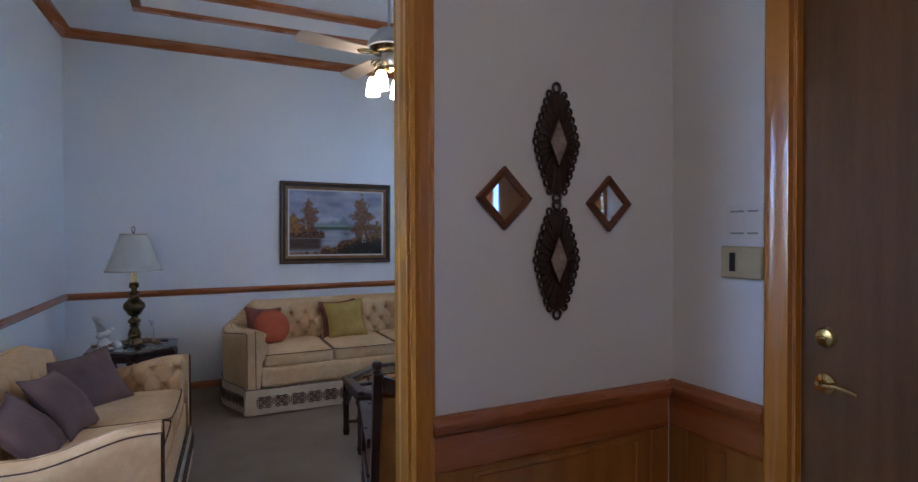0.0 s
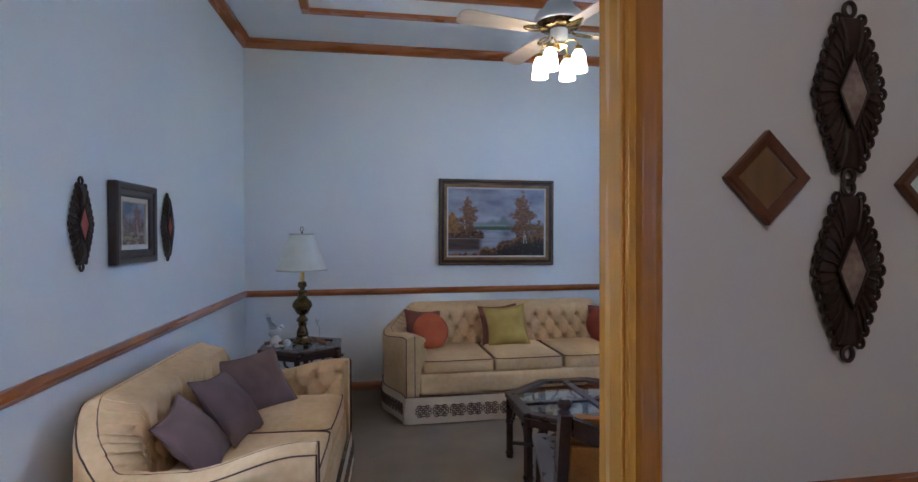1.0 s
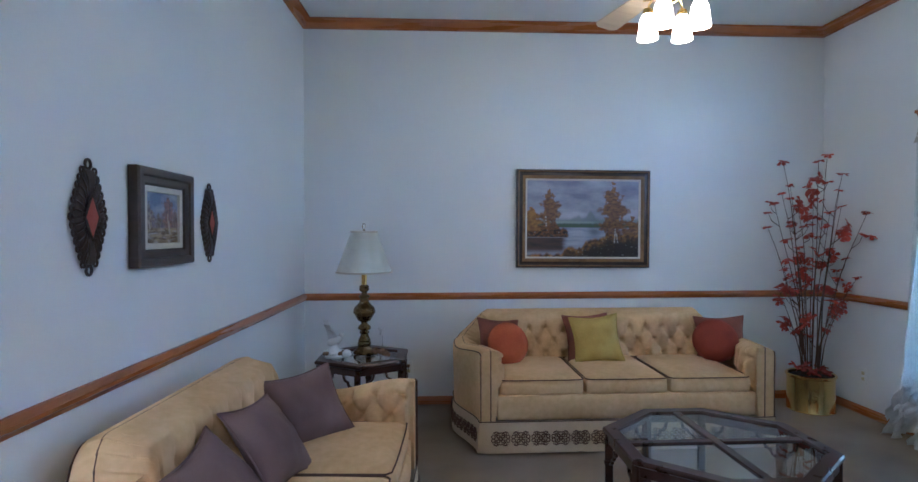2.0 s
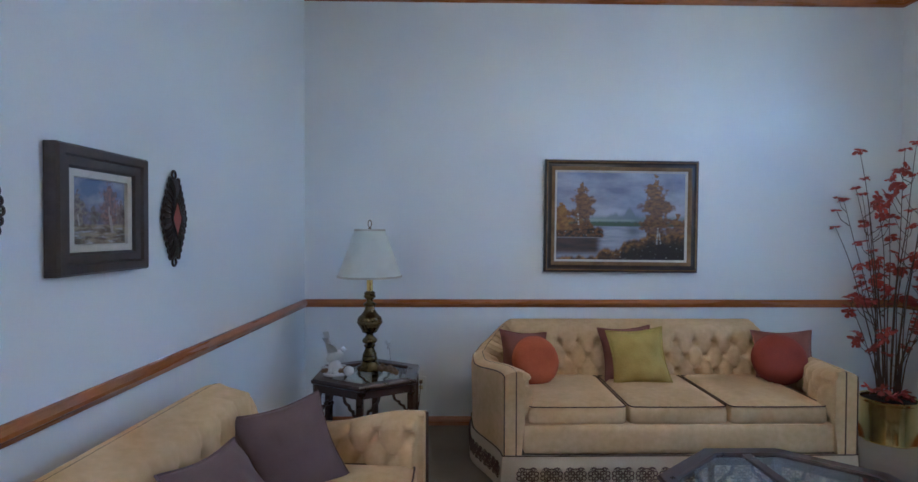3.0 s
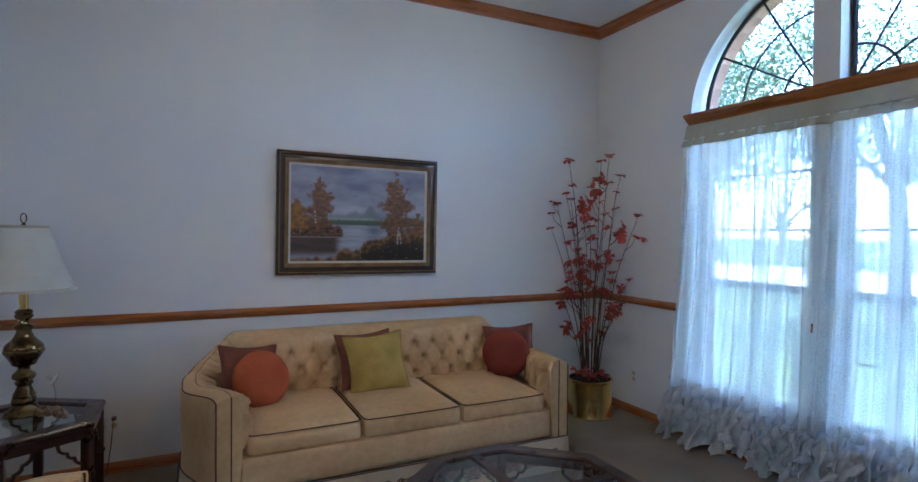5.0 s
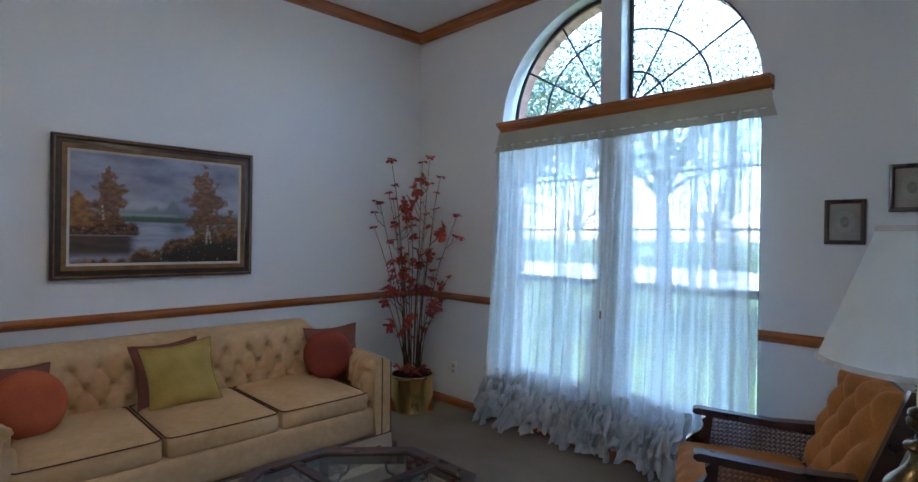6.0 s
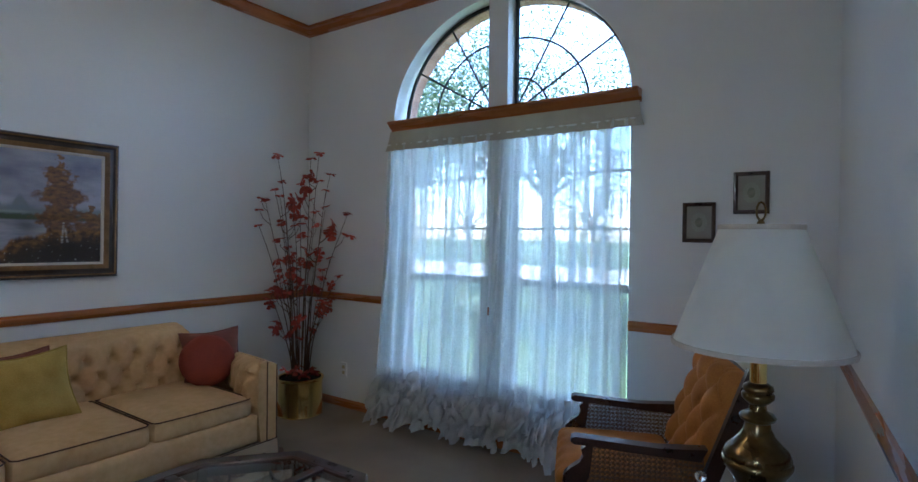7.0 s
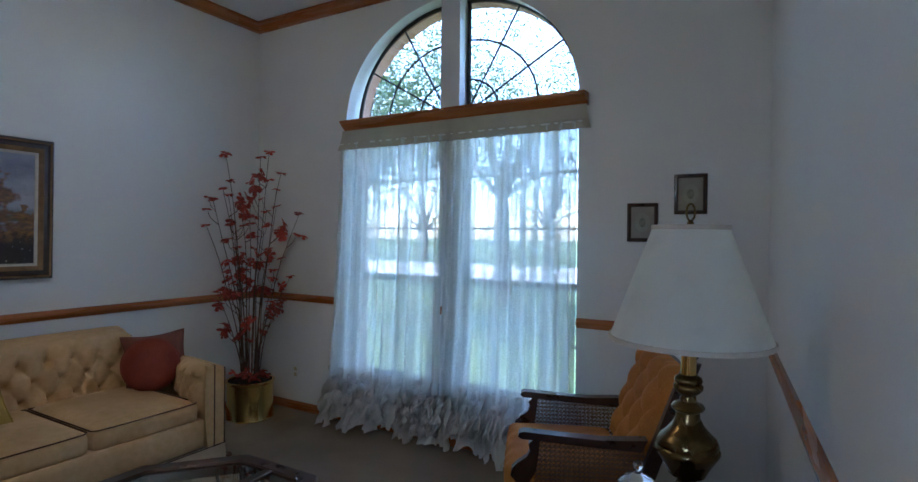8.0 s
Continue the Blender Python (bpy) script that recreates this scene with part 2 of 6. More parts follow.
def frame_ring(bm, outer, inner, a, b):
    """A flat ring between two polygons of equal count, between two heights."""
    n = len(outer)
    rings = [[(*p, a) for p in outer], [(*p, b) for p in outer], [(*p, b) for p in inner], [(*p, a) for p in inner]]
    vs = [[bm.verts.new(p) for p in r] for r in rings]
    for k in range(4):
        r, q = vs[k], vs[(k + 1) % 4]
        for i in range(n):
            bm.faces.new((r[i], r[(i + 1) % n], q[(i + 1) % n], q[i]))
    return bm


def smoothstep(a, b, x):
    t = min(1, max(0, (x - a) / (b - a)))
    return t * t * (3 - 2 * t)


# ---------------------------------------------------------------- the shell of the place
LX, BY, WX, AY, FY = -0.80, 6.09, 3.60, 2.105, 2.0      # left wall, back wall, window wall, partition faces
SOF, TRAY = 3.15, 3.34                                   # soffit and raised ceiling
JX, JL, HEAD = 0.778, -0.60, 2.45                         # cased opening
DX = 1.826                                               # front door wall
WY0, WY1, WB, WT, ARCH = 3.32, 5.118, 0.36, 2.13, 0.77    # window opening
WYC = (WY0 + WY1) / 2
SILLZ = 2.235
LN = -0.93                                               # the left wall runs slightly out of square
AE = 2.335                                               # and so does the partition's far end

solid("floor_living", B(LN - 0.1, WX + 0.1, 2.085, BY + 0.1, -0.15, 0.0), CARPET, "beige cut pile carpet over the living room floor", "carpet", "structure")
solid("floor_foyer", B(-1.9, DX + 0.1, -1.5, 2.085, -0.15, -0.004), TILE, "tan ceramic tile floor of the entrance", "floor", "structure")


def left_x(y):
    return LX + 0.01 + (LN - LX - 0.01) * (BY - y) / (BY - AY)


# unseen side window, added in the left wall beside the opening for more daylight
NY0, NY1, NZ0, NZ1 = 2.13, 2.70, 0.95, 2.22
bm = bmesh.new()
for y0, y1, z0, z1 in ((AY - 0.05, NY0, 0, 3.5), (NY0, NY1, 0, NZ0), (NY0, NY1, NZ1, 3.5), (NY1, BY + 0.15, 0, 3.5)):
    prism(bm, [(LN - 0.2, y0), (left_x(y0), y0), (left_x(y1), y1), (LN - 0.2, y1)], z0, z1)
solid("wall_left", bm, WALL, "pale white painted living room wall with an opening for the added side window", "wall", "structure")
added_win = thing("added_side_window", pose(LN - 0.12, 0, 0), "plain unseen side window in a white frame, added for daylight", "window", kind="structure")
bm = bmesh.new()
for y0, y1, z0, z1 in ((NY0 + 0.001, NY0 + 0.04, NZ0 + 0.001, NZ1 - 0.001), (NY1 - 0.04, NY1 - 0.001, NZ0 + 0.001, NZ1 - 0.001),
                       (NY0 + 0.04, NY1 - 0.04, NZ0 + 0.001, NZ0 + 0.04), (NY0 + 0.04, NY1 - 0.04, NZ1 - 0.04, NZ1 - 0.001)):
    box(bm, -0.02, 0.02, y0, y1, z0, z1, 0.003)
part("window_frame", bm, WHITE_TRIM, added_win, "white window frame")
part("pane", B(-0.002, 0.002, NY0 + 0.04, NY1 - 0.04, NZ0 + 0.04, NZ1 - 0.04), GLASS, added_win, "clear window glass").visible_shadow = False
solid("wall_back", B(LX - 0.06, WX, BY, BY + 0.15, 0, 3.5), WALL, "pale white painted wall behind the long sofa", "wall", "structure")

bm = bmesh.new()
prism(bm, [(JX, FY), (WX, FY), (WX, AE), (JX, AY)], 0, 3.5)
box(bm, LN - 0.2, JL, FY, AY - 0.051, 0, 3.5)
box(bm, JL, JX, FY, AY, HEAD, 3.5)
solid("wall_partition", bm, WALL, "white painted partition with a wide cased opening", "wall", "structure")


def arch_z(y):
    u = (y - WYC) / ((WY1 - WY0) / 2)
    return SILLZ + ARCH * math.sqrt(max(0.0, 1 - u * u))


def arched_wall(bm, x0, x1, top, y_lo, y_hi, grow=0.0):
    box(bm, x0, x1, y_lo, WY0, 0, top)
    box(bm, x0, x1, WY1, y_hi, 0, top)
    box(bm, x0, x1, WY0, WY1, 0, WB)
    n = 48
    for i in range(n):
        a, b = (WYC - math.cos(math.pi * k / n) * (WY1 - WY0) / 2 for k in (i, i + 1))
        za, zb = arch_z(a), arch_z(b)
        v = [bm.verts.new(p) for p in ((x0, a, za), (x0, b, zb), (x0, b, top), (x0, a, top),
                                       (x1, a, za), (x1, b, zb), (x1, b, top), (x1, a, top))]
        for q in ((0, 1, 2, 3), (5, 4, 7, 6), (0, 4, 5, 1), (3, 2, 6, 7)):
            bm.faces.new([v[k] for k in q])


bm = bmesh.new()
arched_wall(bm, WX, WX + 0.14, 3.5, AY, BY + 0.15)
solid("wall_window", bm, WALL, "white painted outer wall with a tall arched window opening", "wall", "structure", smooth=25)
solid("window_post", B(WX + 0.002, WX + 0.138, 4.137, 4.283, WB, arch_z(4.21)), WHITE_TRIM, "white painted post between two window bays", "post", "structure")

# soffit with raised tray
TX0, TX1, TY0, TY1 = -0.16, 2.96, 2.97, 5.33
bm = bmesh.new()
box(bm, LN, TX0, AY, BY, SOF, 3.5)
box(bm, TX1, WX, AY, BY, SOF, 3.5)
box(bm, TX0, TX1, AY, TY0, SOF, 3.5)
box(bm, TX0, TX1, TY1, BY, SOF, 3.5)
box(bm, TX0, TX1, TY0, TY1, TRAY, 3.5)
solid("ceiling_living", bm, CEIL, "white textured ceiling with a raised tray", "ceiling", "structure")

CROWN = [(0, SOF - 0.002), (0.075, SOF - 0.002), (0.072, SOF - 0.014), (0.052, SOF - 0.022), (0.030, SOF - 0.048), (0.020, SOF - 0.066), (0.0, SOF - 0.072)]
bm = bmesh.new()
sweep(bm, [(LN, AY), (JX, AY), (WX, AE), (WX, BY), (LX + 0.01, BY)], CROWN, True)
solid("crown_moulding", bm, OAK_H, "varnished honey oak crown moulding", "moulding", "structure")
bm = bmesh.new()
tray_path = [(TX0, TY0), (TX1, TY0), (TX1, TY1), (TX0, TY1)]
sweep(bm, tray_path, [(-0.05, SOF - 0.001), (-0.05, SOF - 0.014), (0.012, SOF - 0.016), (0.014, SOF + 0.014), (0, SOF + 0.016), (0, SOF - 0.001)], True)
solid("tray_edge_trim", bm, OAK_H, "thin varnished oak trim round the ceiling tray", "moulding", "structure")
bm = bmesh.new()
sweep(bm, tray_path, [(0, TRAY - 0.002), (0.06, TRAY - 0.002), (0.055, TRAY - 0.015), (0.025, TRAY - 0.045), (0.0, TRAY - 0.056)], True)
solid("tray_crown", bm, OAK_H, "varnished oak crown inside the ceiling tray", "moulding", "structure")

RAIL = [(0, 0.865), (0.010, 0.867), (0.014, 0.880), (0.024, 0.888), (0.026, 0.902), (0.018, 0.912), (0.012, 0.922), (0, 0.924)]
bm = bmesh.new()
sweep(bm, [(WX - 0.001, BY), (LX + 0.012, BY)], RAIL)
solid("chair_rail", bm, OAK_X, "varnished oak chair rail along the wall", "rail", "structure")
bm = bmesh.new()
sweep(bm, [(LX + 0.01, BY - 0.001), (LN, AY - 0.05)], RAIL)
solid("chair_rail_left", bm, OAK_Y, "varnished oak chair rail above the loveseat", "rail", "structure")
bm = bmesh.new()
sweep(bm, [(WX, WY1 + 0.002), (WX, BY - 0.001)], RAIL)
solid("chair_rail_corner", bm, OAK_Y, "varnished oak chair rail beside the window", "rail", "structure")
bm = bmesh.new()
sweep(bm, [(WX, AE + 0.002), (WX, WY0 - 0.002)], RAIL)
solid("chair_rail_window", bm, OAK_Y, "varnished oak chair rail beside the window", "rail", "structure")
bm = bmesh.new()
sweep(bm, [(JX + 0.07, AY + 0.0055), (WX - 0.001, AE)], RAIL)
solid("chair_rail_partition", bm, OAK_X, "varnished oak chair rail behind the chairs", "rail", "structure")
BASE = [(0, 0.0), (0.016, 0.0), (0.016, 0.045), (0.010, 0.058), (0.004, 0.064), (0, 0.064)]
bm = bmesh.new()
sweep(bm, [(WX, AE), (WX, BY), (LX + 0.01, BY), (LN, AY - 0.05)], BASE)
solid("baseboard", bm, OAK_H, "varnished oak baseboard", "baseboard", "structure")
bm = bmesh.new()
sweep(bm, [(JX + 0.07, AY + 0.0055), (WX - 0.017, AE - 0.001)], BASE)
solid("baseboard_short", bm, OAK_X, "varnished oak baseboard", "baseboard", "structure")

# cased opening: lining boards and shaped casings on both faces
CAS = [(0.0, 0.0), (0.0, 0.020), (0.011, 0.027), (0.024, 0.021), (0.034, 0.019), (0.054, 0.025), (0.070, 0.020), (0.078, 0.012), (0.078, 0.0)]


def upright(bm, x, y, sx, sy, z0, z1):
    pts = [(x + sx * a, y + sy * b) for a, b in CAS]
    prism(bm, pts if sx * sy > 0 else pts[::-1], z0, z1)


bm = bmesh.new()
box(bm, JX - 0.018, JX - 0.001, FY - 0.004, AY - 0.001, 0, HEAD - 0.001, 0.003)
upright(bm, JX - 0.010, FY - 0.0005, 1, -1, 0, HEAD + 0.06)
upright(bm, JX - 0.004, AY + 0.0005, 1, 0.45, 0, HEAD + 0.06)
solid("door_casing", bm, OAK_Z, "glossy varnished oak jamb and casing of the opening", "door casing", "structure")
bm = bmesh.new()
box(bm, JL + 0.001, JL + 0.018, FY - 0.004, AY + 0.004, 0, HEAD - 0.001, 0.003)
upright(bm, JL + 0.010, FY - 0.0005, -1, -1, 0, HEAD + 0.06)
upright(bm, JL + 0.010, AY + 0.0005, -1, 1, 0, HEAD + 0.06)
solid("door_casing_far", bm, OAK_Z, "glossy varnished oak jamb and casing of the opening", "door casing", "structure")
bm = bmesh.new()
box(bm, JL + 0.019, JX - 0.019, FY - 0.004, AY + 0.004, HEAD - 0.018, HEAD - 0.001, 0.003)
box(bm, JL + 0.010, JX - 0.010, FY - 0.022, FY - 0.0005, HEAD, HEAD + 0.06, 0.004)
box(bm, JL + 0.010, JX - 0.010, AY + 0.0005, AY + 0.022, HEAD, HEAD + 0.06, 0.004)
solid("door_header", bm, OAK_X, "varnished oak head casing", "door casing", "structure")

# foyer shell
FC = 2.75
solid("wall_foyer_left", B(-2.0, -1.9, -1.5, FY, 0, 3.0), WALL, "white painted entrance wall", "wall", "structure")
solid("wall_foyer_rear", B(-2.0, DX, -1.6, -1.5, 0, 3.0), WALL, "white painted entrance wall", "wall", "structure")
solid("wall_foyer_return", B(-1.9, LN - 0.2, FY, FY + 0.12, 0, 3.0), WALL, "white painted entrance wall", "wall", "structure")
solid("ceiling_foyer", B(-1.9, DX, -1.5, FY, FC, 2.9), CEIL, "white ceiling of the entrance", "ceiling", "structure")
D0, D1, DH = 0.61, 1.533, 2.16                           # front door
S0, S1 = 0.22, 0.50                                      # sidelight
bm = bmesh.new()
box(bm, DX, DX + 0.14, D1 + 0.004, FY, 0, 3.0)
box(bm, DX, DX + 0.14, D0 - 0.08, D1 + 0.004, DH + 0.02, 3.0)
box(bm, DX, DX + 0.14, S1, D0 - 0.08, 0, 3.0)
box(bm, DX, DX + 0.14, S0, S1, 0, 0.25)
box(bm, DX, DX + 0.14, S0, S1, 2.05, 3.0)
box(bm, DX, DX + 0.14, -1.5, S0, 0, 3.0)
solid("wall_entrance", bm, WALL, "white painted wall with the front door", "wall", "structure")

# ---------------------------------------------------------------- seating


def plan_curve(wf, wb, depth, n=560):
    """The outer line of a sofa in plan, from one arm's front round the back to the other's."""
    half = [Vector((-wf - (wb - wf) * smoothstep(0, 0.75, k / 12), (depth - 0.30) * k / 12)) for k in range(13)]
    half += [Vector((-wb + 0.30 * (1 - math.cos(a)), depth - 0.30 + 0.30 * math.sin(a))) for a in (math.pi / 2 * k / 10 for k in range(1, 11))]
    pts = half + [Vector((-p.x, p.y)) for p in half[::-1]]
    cum = [0.0]
    for a, b in zip(pts, pts[1:]):
        cum.append(cum[-1] + (b - a).length)
    out, j = [], 0
    for i in range(n + 1):
        s = cum[-1] * i / n
        while j < len(pts) - 2 and cum[j + 1] < s:
            j += 1
        f = (s - cum[j]) / max(1e-9, cum[j + 1] - cum[j])
        out.append((pts[j].lerp(pts[j + 1], min(1, f)), s))
    res = []
    for i, (p, s) in enumerate(out):
        t = (out[min(n, i + 1)][0] - out[max(0, i - 1)][0]).normalized()
        res.append((p, Vector((t.y, -t.x)), s - cum[-1] / 2))
    return res


TROW, TPITCH, TSTEP = 0.49, 0.132, 0.094


def tuft(s, z):
    """Soft puffs between buttons on a diamond lattice, with pleats that run up from the top row."""
    q = (z - TROW) / TSTEP
    near = 9.0
    for row in (0, 1, 2):
        e = 0.5 * (row % 2)
        ds = (s / TPITCH - e - round(s / TPITCH - e)) * TPITCH
        near = min(near, math.hypot(ds, z - TROW - row * TSTEP))
    q = min(2.0, max(-0.6, q))
    a, b = s / TPITCH + q / 2, s / TPITCH - q / 2
    u, v = abs(math.sin(math.pi * a)), abs(math.sin(math.pi * b))
    crease = 1 - math.exp(-(min(u, v) / 0.22) ** 2)
    puff = 0.038 * (1 - math.exp(-(near / 0.019) ** 2)) + 0.004 * crease + 0.012 * math.sqrt(u * v + 0.002)
    calm = 0.7 * smoothstep(TROW + 2.2 * TSTEP, TROW + 2.9 * TSTEP, z)
    return puff + (0.048 - puff) * calm


def rounded_pad(bm, x0, x1, y0, y1, z0, z1, r=0.035, crown=0.018, n=14):
    """A seat cushion: a softly crowned box with round edges."""
    w, d, h = (x1 - x0) / 2, (y1 - y0) / 2, (z1 - z0) / 2
    cx, cy, cz = (x0 + x1) / 2, (y0 + y1) / 2, (z0 + z1) / 2
    g = bmesh.ops.create_cube(bm, size=2.0)
    es = list({e for v in g["verts"] for e in v.link_edges})
    bmesh.ops.subdivide_edges(bm, edges=es, cuts=n, use_grid_fill=True)
    for v in bm.verts:
        p = v.co.copy()
        q = Vector((p.x * w, p.y * d, p.z * h))
        c = Vector((max(-w + r, min(w - r, q.x)), max(-d + r, min(d - r, q.y)), max(-h + r, min(h - r, q.z))))
        o = q - c
        if o.length > 1e-6:
            q = c + o.normalized() * min(r, o.length)
        bulge = (1 - p.x ** 4) * (1 - p.y ** 4)
        q.z += crown * bulge * (1 if p.z > 0 else 0.2) * abs(p.z)
        q.y -= 0.012 * (1 - p.x ** 4) * (1 - p.z ** 2) * (1 if p.y < 0 else 0) * abs(p.y)
        v.co = Vector((cx, cy, cz)) + q
    return bm


def motif(bm, o, t, n):
    """One embroidered flower with scrolls, on a cloth at o along t, facing n."""
    up = Vector((0, 0, 1))

    def ring(cx, cz, rx, rz, r, a0=0.0, a1=2 * math.pi, k=9):
        full = a1 - a0 > 6.2
        pts = [o + t * (cx + rx * math.cos(a)) + up * (cz + rz * math.sin(a)) + n * 0.002
               for a in (a0 + (a1 - a0) * i / (k if full else k - 1) for i in range(k))]
        tube(bm, pts, r, 4, full)
    ring(0, 0, 0.009, 0.009, 0.004)
    for s in (-1, 1):
        for q in (-1, 1):
            tube(bm, [o + t * (s * a) + up * (q * b) + n * 0.002 for a, b in ((0.006, 0.030), (0.016, 0.041), (0.030, 0.045), (0.044, 0.040), (0.051, 0.030))], [0.001, 0.003, 0.0035, 0.003, 0.001], 4)
            tube(bm, [o + t * (s * a) + up * (q * b) + n * 0.002 for a, b in ((0.028, 0.004), (0.036, 0.010), (0.040, 0.022))], [0.001, 0.004, 0.001], 4)
    for a in range(4):
        q = math.pi / 4 + a * math.pi / 2
        ring(0.021 * math.cos(q), 0.021 * math.sin(q), 0.010, 0.010, 0.0045, k=7)
    ring(0, 0, 0.040, 0.038, 0.0035, 0.5, math.pi - 0.5)
    ring(0, 0, 0.040, 0.038, 0.0035, math.pi + 0.5, 2 * math.pi - 0.5)
    for s in (-1, 1):
        ring(s * 0.047, 0.012, 0.012, 0.012, 0.0035, k=7)
        ring(s * 0.047, -0.012, 0.012, 0.012, 0.0035, k=7)
        ring(s * 0.030, 0.034, 0.010, 0.008, 0.003, k=6)
        ring(s * 0.030, -0.034, 0.010, 0.008, 0.003, k=6)


def sofa(m, wf, wb, depth, seats, label, name, dip, rise=0.148):
    root = thing(name, m, label, "sofa", "matching velvet sofas")
    th = 0.13
    curve = plan_curve(wf, wb, depth)

    def top(p):
        sag = dip * smoothstep(0.06, 0.44, p.y) * (1 - smoothstep(depth - 0.20, depth - 0.09, p.y))
        return 0.655 - sag + rise * smoothstep(0.0, 1.0, (wb - 0.04 - abs(p.x)) / 0.25) * smoothstep(depth - 0.28, depth - 0.12, p.y)

    def inner(p, nrm, s, z, h):
        back = smoothstep(depth - 0.34, depth - 0.02, p.y)
        d = th + back * (0.045 + 0.16 * (h - z))
        return d

    rings = []
    for p, nrm, s in curve:
        h = top(p)
        pr = [(0, 0.205), (0.0, 0.30), (-0.004, 0.45), (-0.006, h - 0.06), (-0.002, h - 0.03), (0.012, h - 0.010), (0.032, h), (0.056, h + 0.006)]
        r = [(p.x + nrm.x * d, p.y + nrm.y * d, z) for d, z in pr]
        puff0 = tuft(s, h)
        for d, z in ((0.080, h + 0.008 + 0.06 * puff0), (0.104, h - 0.002 + 0.06 * puff0)):
            r.append((p.x + nrm.x * d, p.y + nrm.y * d, z))
        for k in range(37):
            z = h - 0.022 - (h - 0.022 - 0.37) * k / 36
            fade = smoothstep(0, 0.02, s - curve[0][2] - 0.02) * smoothstep(0, 0.02, curve[-1][2] - s - 0.02)
            d = inner(p, nrm, s, z, h) - 0.014 + tuft(s, z) * fade * smoothstep(0.38, 0.46, z) + (1 - smoothstep(0, 3, k)) * -0.012
            r.append((p.x + nrm.x * d, p.y + nrm.y * d, z))
        d = inner(p, nrm, s, 0.37, h) - 0.03
        r.append((p.x + nrm.x * d, p.y + nrm.y * d, 0.205))
        rings.append(r)
    bm = bmesh.new()
    vs = rows(bm, rings)
    bm.faces.new(vs[0])
    bm.faces.new(vs[-1][::-1])
    body = part("tufted_shell", bm, VELVET, root, "deep-buttoned cream velvet back and arms", 60)
    # buttons
    bb = bmesh.new()
    lathe(bb, [(0.0, 0.006), (0.006, 0.005), (0.010, 0.001), (0.010, -0.003)], 10)
    button = mesh_of("button", bb, VELVET)
    L = curve[-1][2]
    for row, z in enumerate((TROW, TROW + TSTEP, TROW + 2 * TSTEP)):
        for k in range(-14, 15):
            s = (k + (0.5 if row % 2 else 0)) * TPITCH
            if abs(s) > L - 0.55:
                continue
            i = min(range(len(curve)), key=lambda j: abs(curve[j][2] - s))
            p, nrm, _ = curve[i]
            if z > top(p) - 0.06:
                continue
            d = inner(p, nrm, s, z, top(p)) - 0.010
            ob = new("button", button)
            ob.parent = body
            ob.matrix_basis = Matrix.Translation((p.x + nrm.x * d, p.y + nrm.y * d, z)) @ Vector((nrm.x, nrm.y, 0.1)).to_track_quat('Z', 'Y').to_matrix().to_4x4()
    # cords along the top and down the arm fronts
    for d, dz, drop in ((0.004, -0.018, 0.205), (0.068, 0.006, 0.205)):
        line = [Vector((p.x + nrm.x * d, p.y + nrm.y * d, top(p) + dz)) for p, nrm, s in curve]
        down = [Vector((line[0].x, -0.004, line[0].z - (line[0].z - drop) * k / 8)) for k in range(8, -1, -1)]
        down2 = [Vector((line[-1].x, -0.004, q.z)) for q in down[::-1]]
        part("piping", tube(bmesh.new(), down + line[1:-1] + down2, 0.0033, 5), CORD, root, "brown piping")
    # front rail and seat
    part("seat_base", rounded_pad(bmesh.new(), -wf + th - 0.02, wf - th + 0.02, 0.012, depth - 0.25, 0.205, 0.372, 0.02, 0.0, 8), VELVET, root)
    w = (2 * wf - 2 * th) / seats
    for k in range(seats):
        x0 = -wf + th + k * w
        pad = part("seat_cushion", rounded_pad(bmesh.new(), x0 + 0.002, x0 + w - 0.002, 0.03, depth - 0.24, 0.352, 0.468), VELVET, root, "loose cream velvet seat cushion")
        for z in (0.462,):
            e = 0.008
            pts = [(x0 + e + 0.02, 0.030 + e), (x0 + w - e - 0.02, 0.030 + e), (x0 + w - e, 0.05 + e), (x0 + w - e, depth - 0.27), (x0 + e, depth - 0.27), (x0 + e, 0.05 + e)]
            dense = []
            for a, b in zip(pts, pts[1:] + pts[:1]):
                dense += [(a[0] + (b[0] - a[0]) * q / 6, a[1] + (b[1] - a[1]) * q / 6) for q in range(6)]
            part("cushion_piping", tube(bmesh.new(), [(x, y - 0.010 * (1 - ((x - x0 - w / 2) / (w / 2)) ** 4) * (y < 0.06), z) for x, y in dense], 0.0036, 5, True), CORD, pad, "brown piping")
    # skirt
    loop = [(p, -nrm) for p, nrm, s in curve]
    nf = 60
    loop += [(Vector((wf - 2 * wf * k / nf, 0)), Vector((0, -1))) for k in range(1, nf)]
    rg = []
    for i, (p, o) in enumerate(loop):
        wob = 0.003 * noise.noise((p.x * 7, p.y * 7, 3.1))
        pleat = 0.0
        if o.y < -0.9:
            for c in ([0.0] if seats == 2 else [-wf / 3, wf / 3]):
                pleat -= 0.010 * math.exp(-((p.x - c) / 0.012) ** 2)
        rg.append([(p.x + o.x * d, p.y + o.y * d, z) for d, z in ((0.002, 0.212), (0.006 + pleat * 0.3, 0.195), (0.012 + wob + pleat, 0.11), (0.020 + wob * 2 + pleat, 0.012), (0.014 + wob * 2 + pleat, 0.012))])
    bm = bmesh.new()
    rows(bm, rg, True)
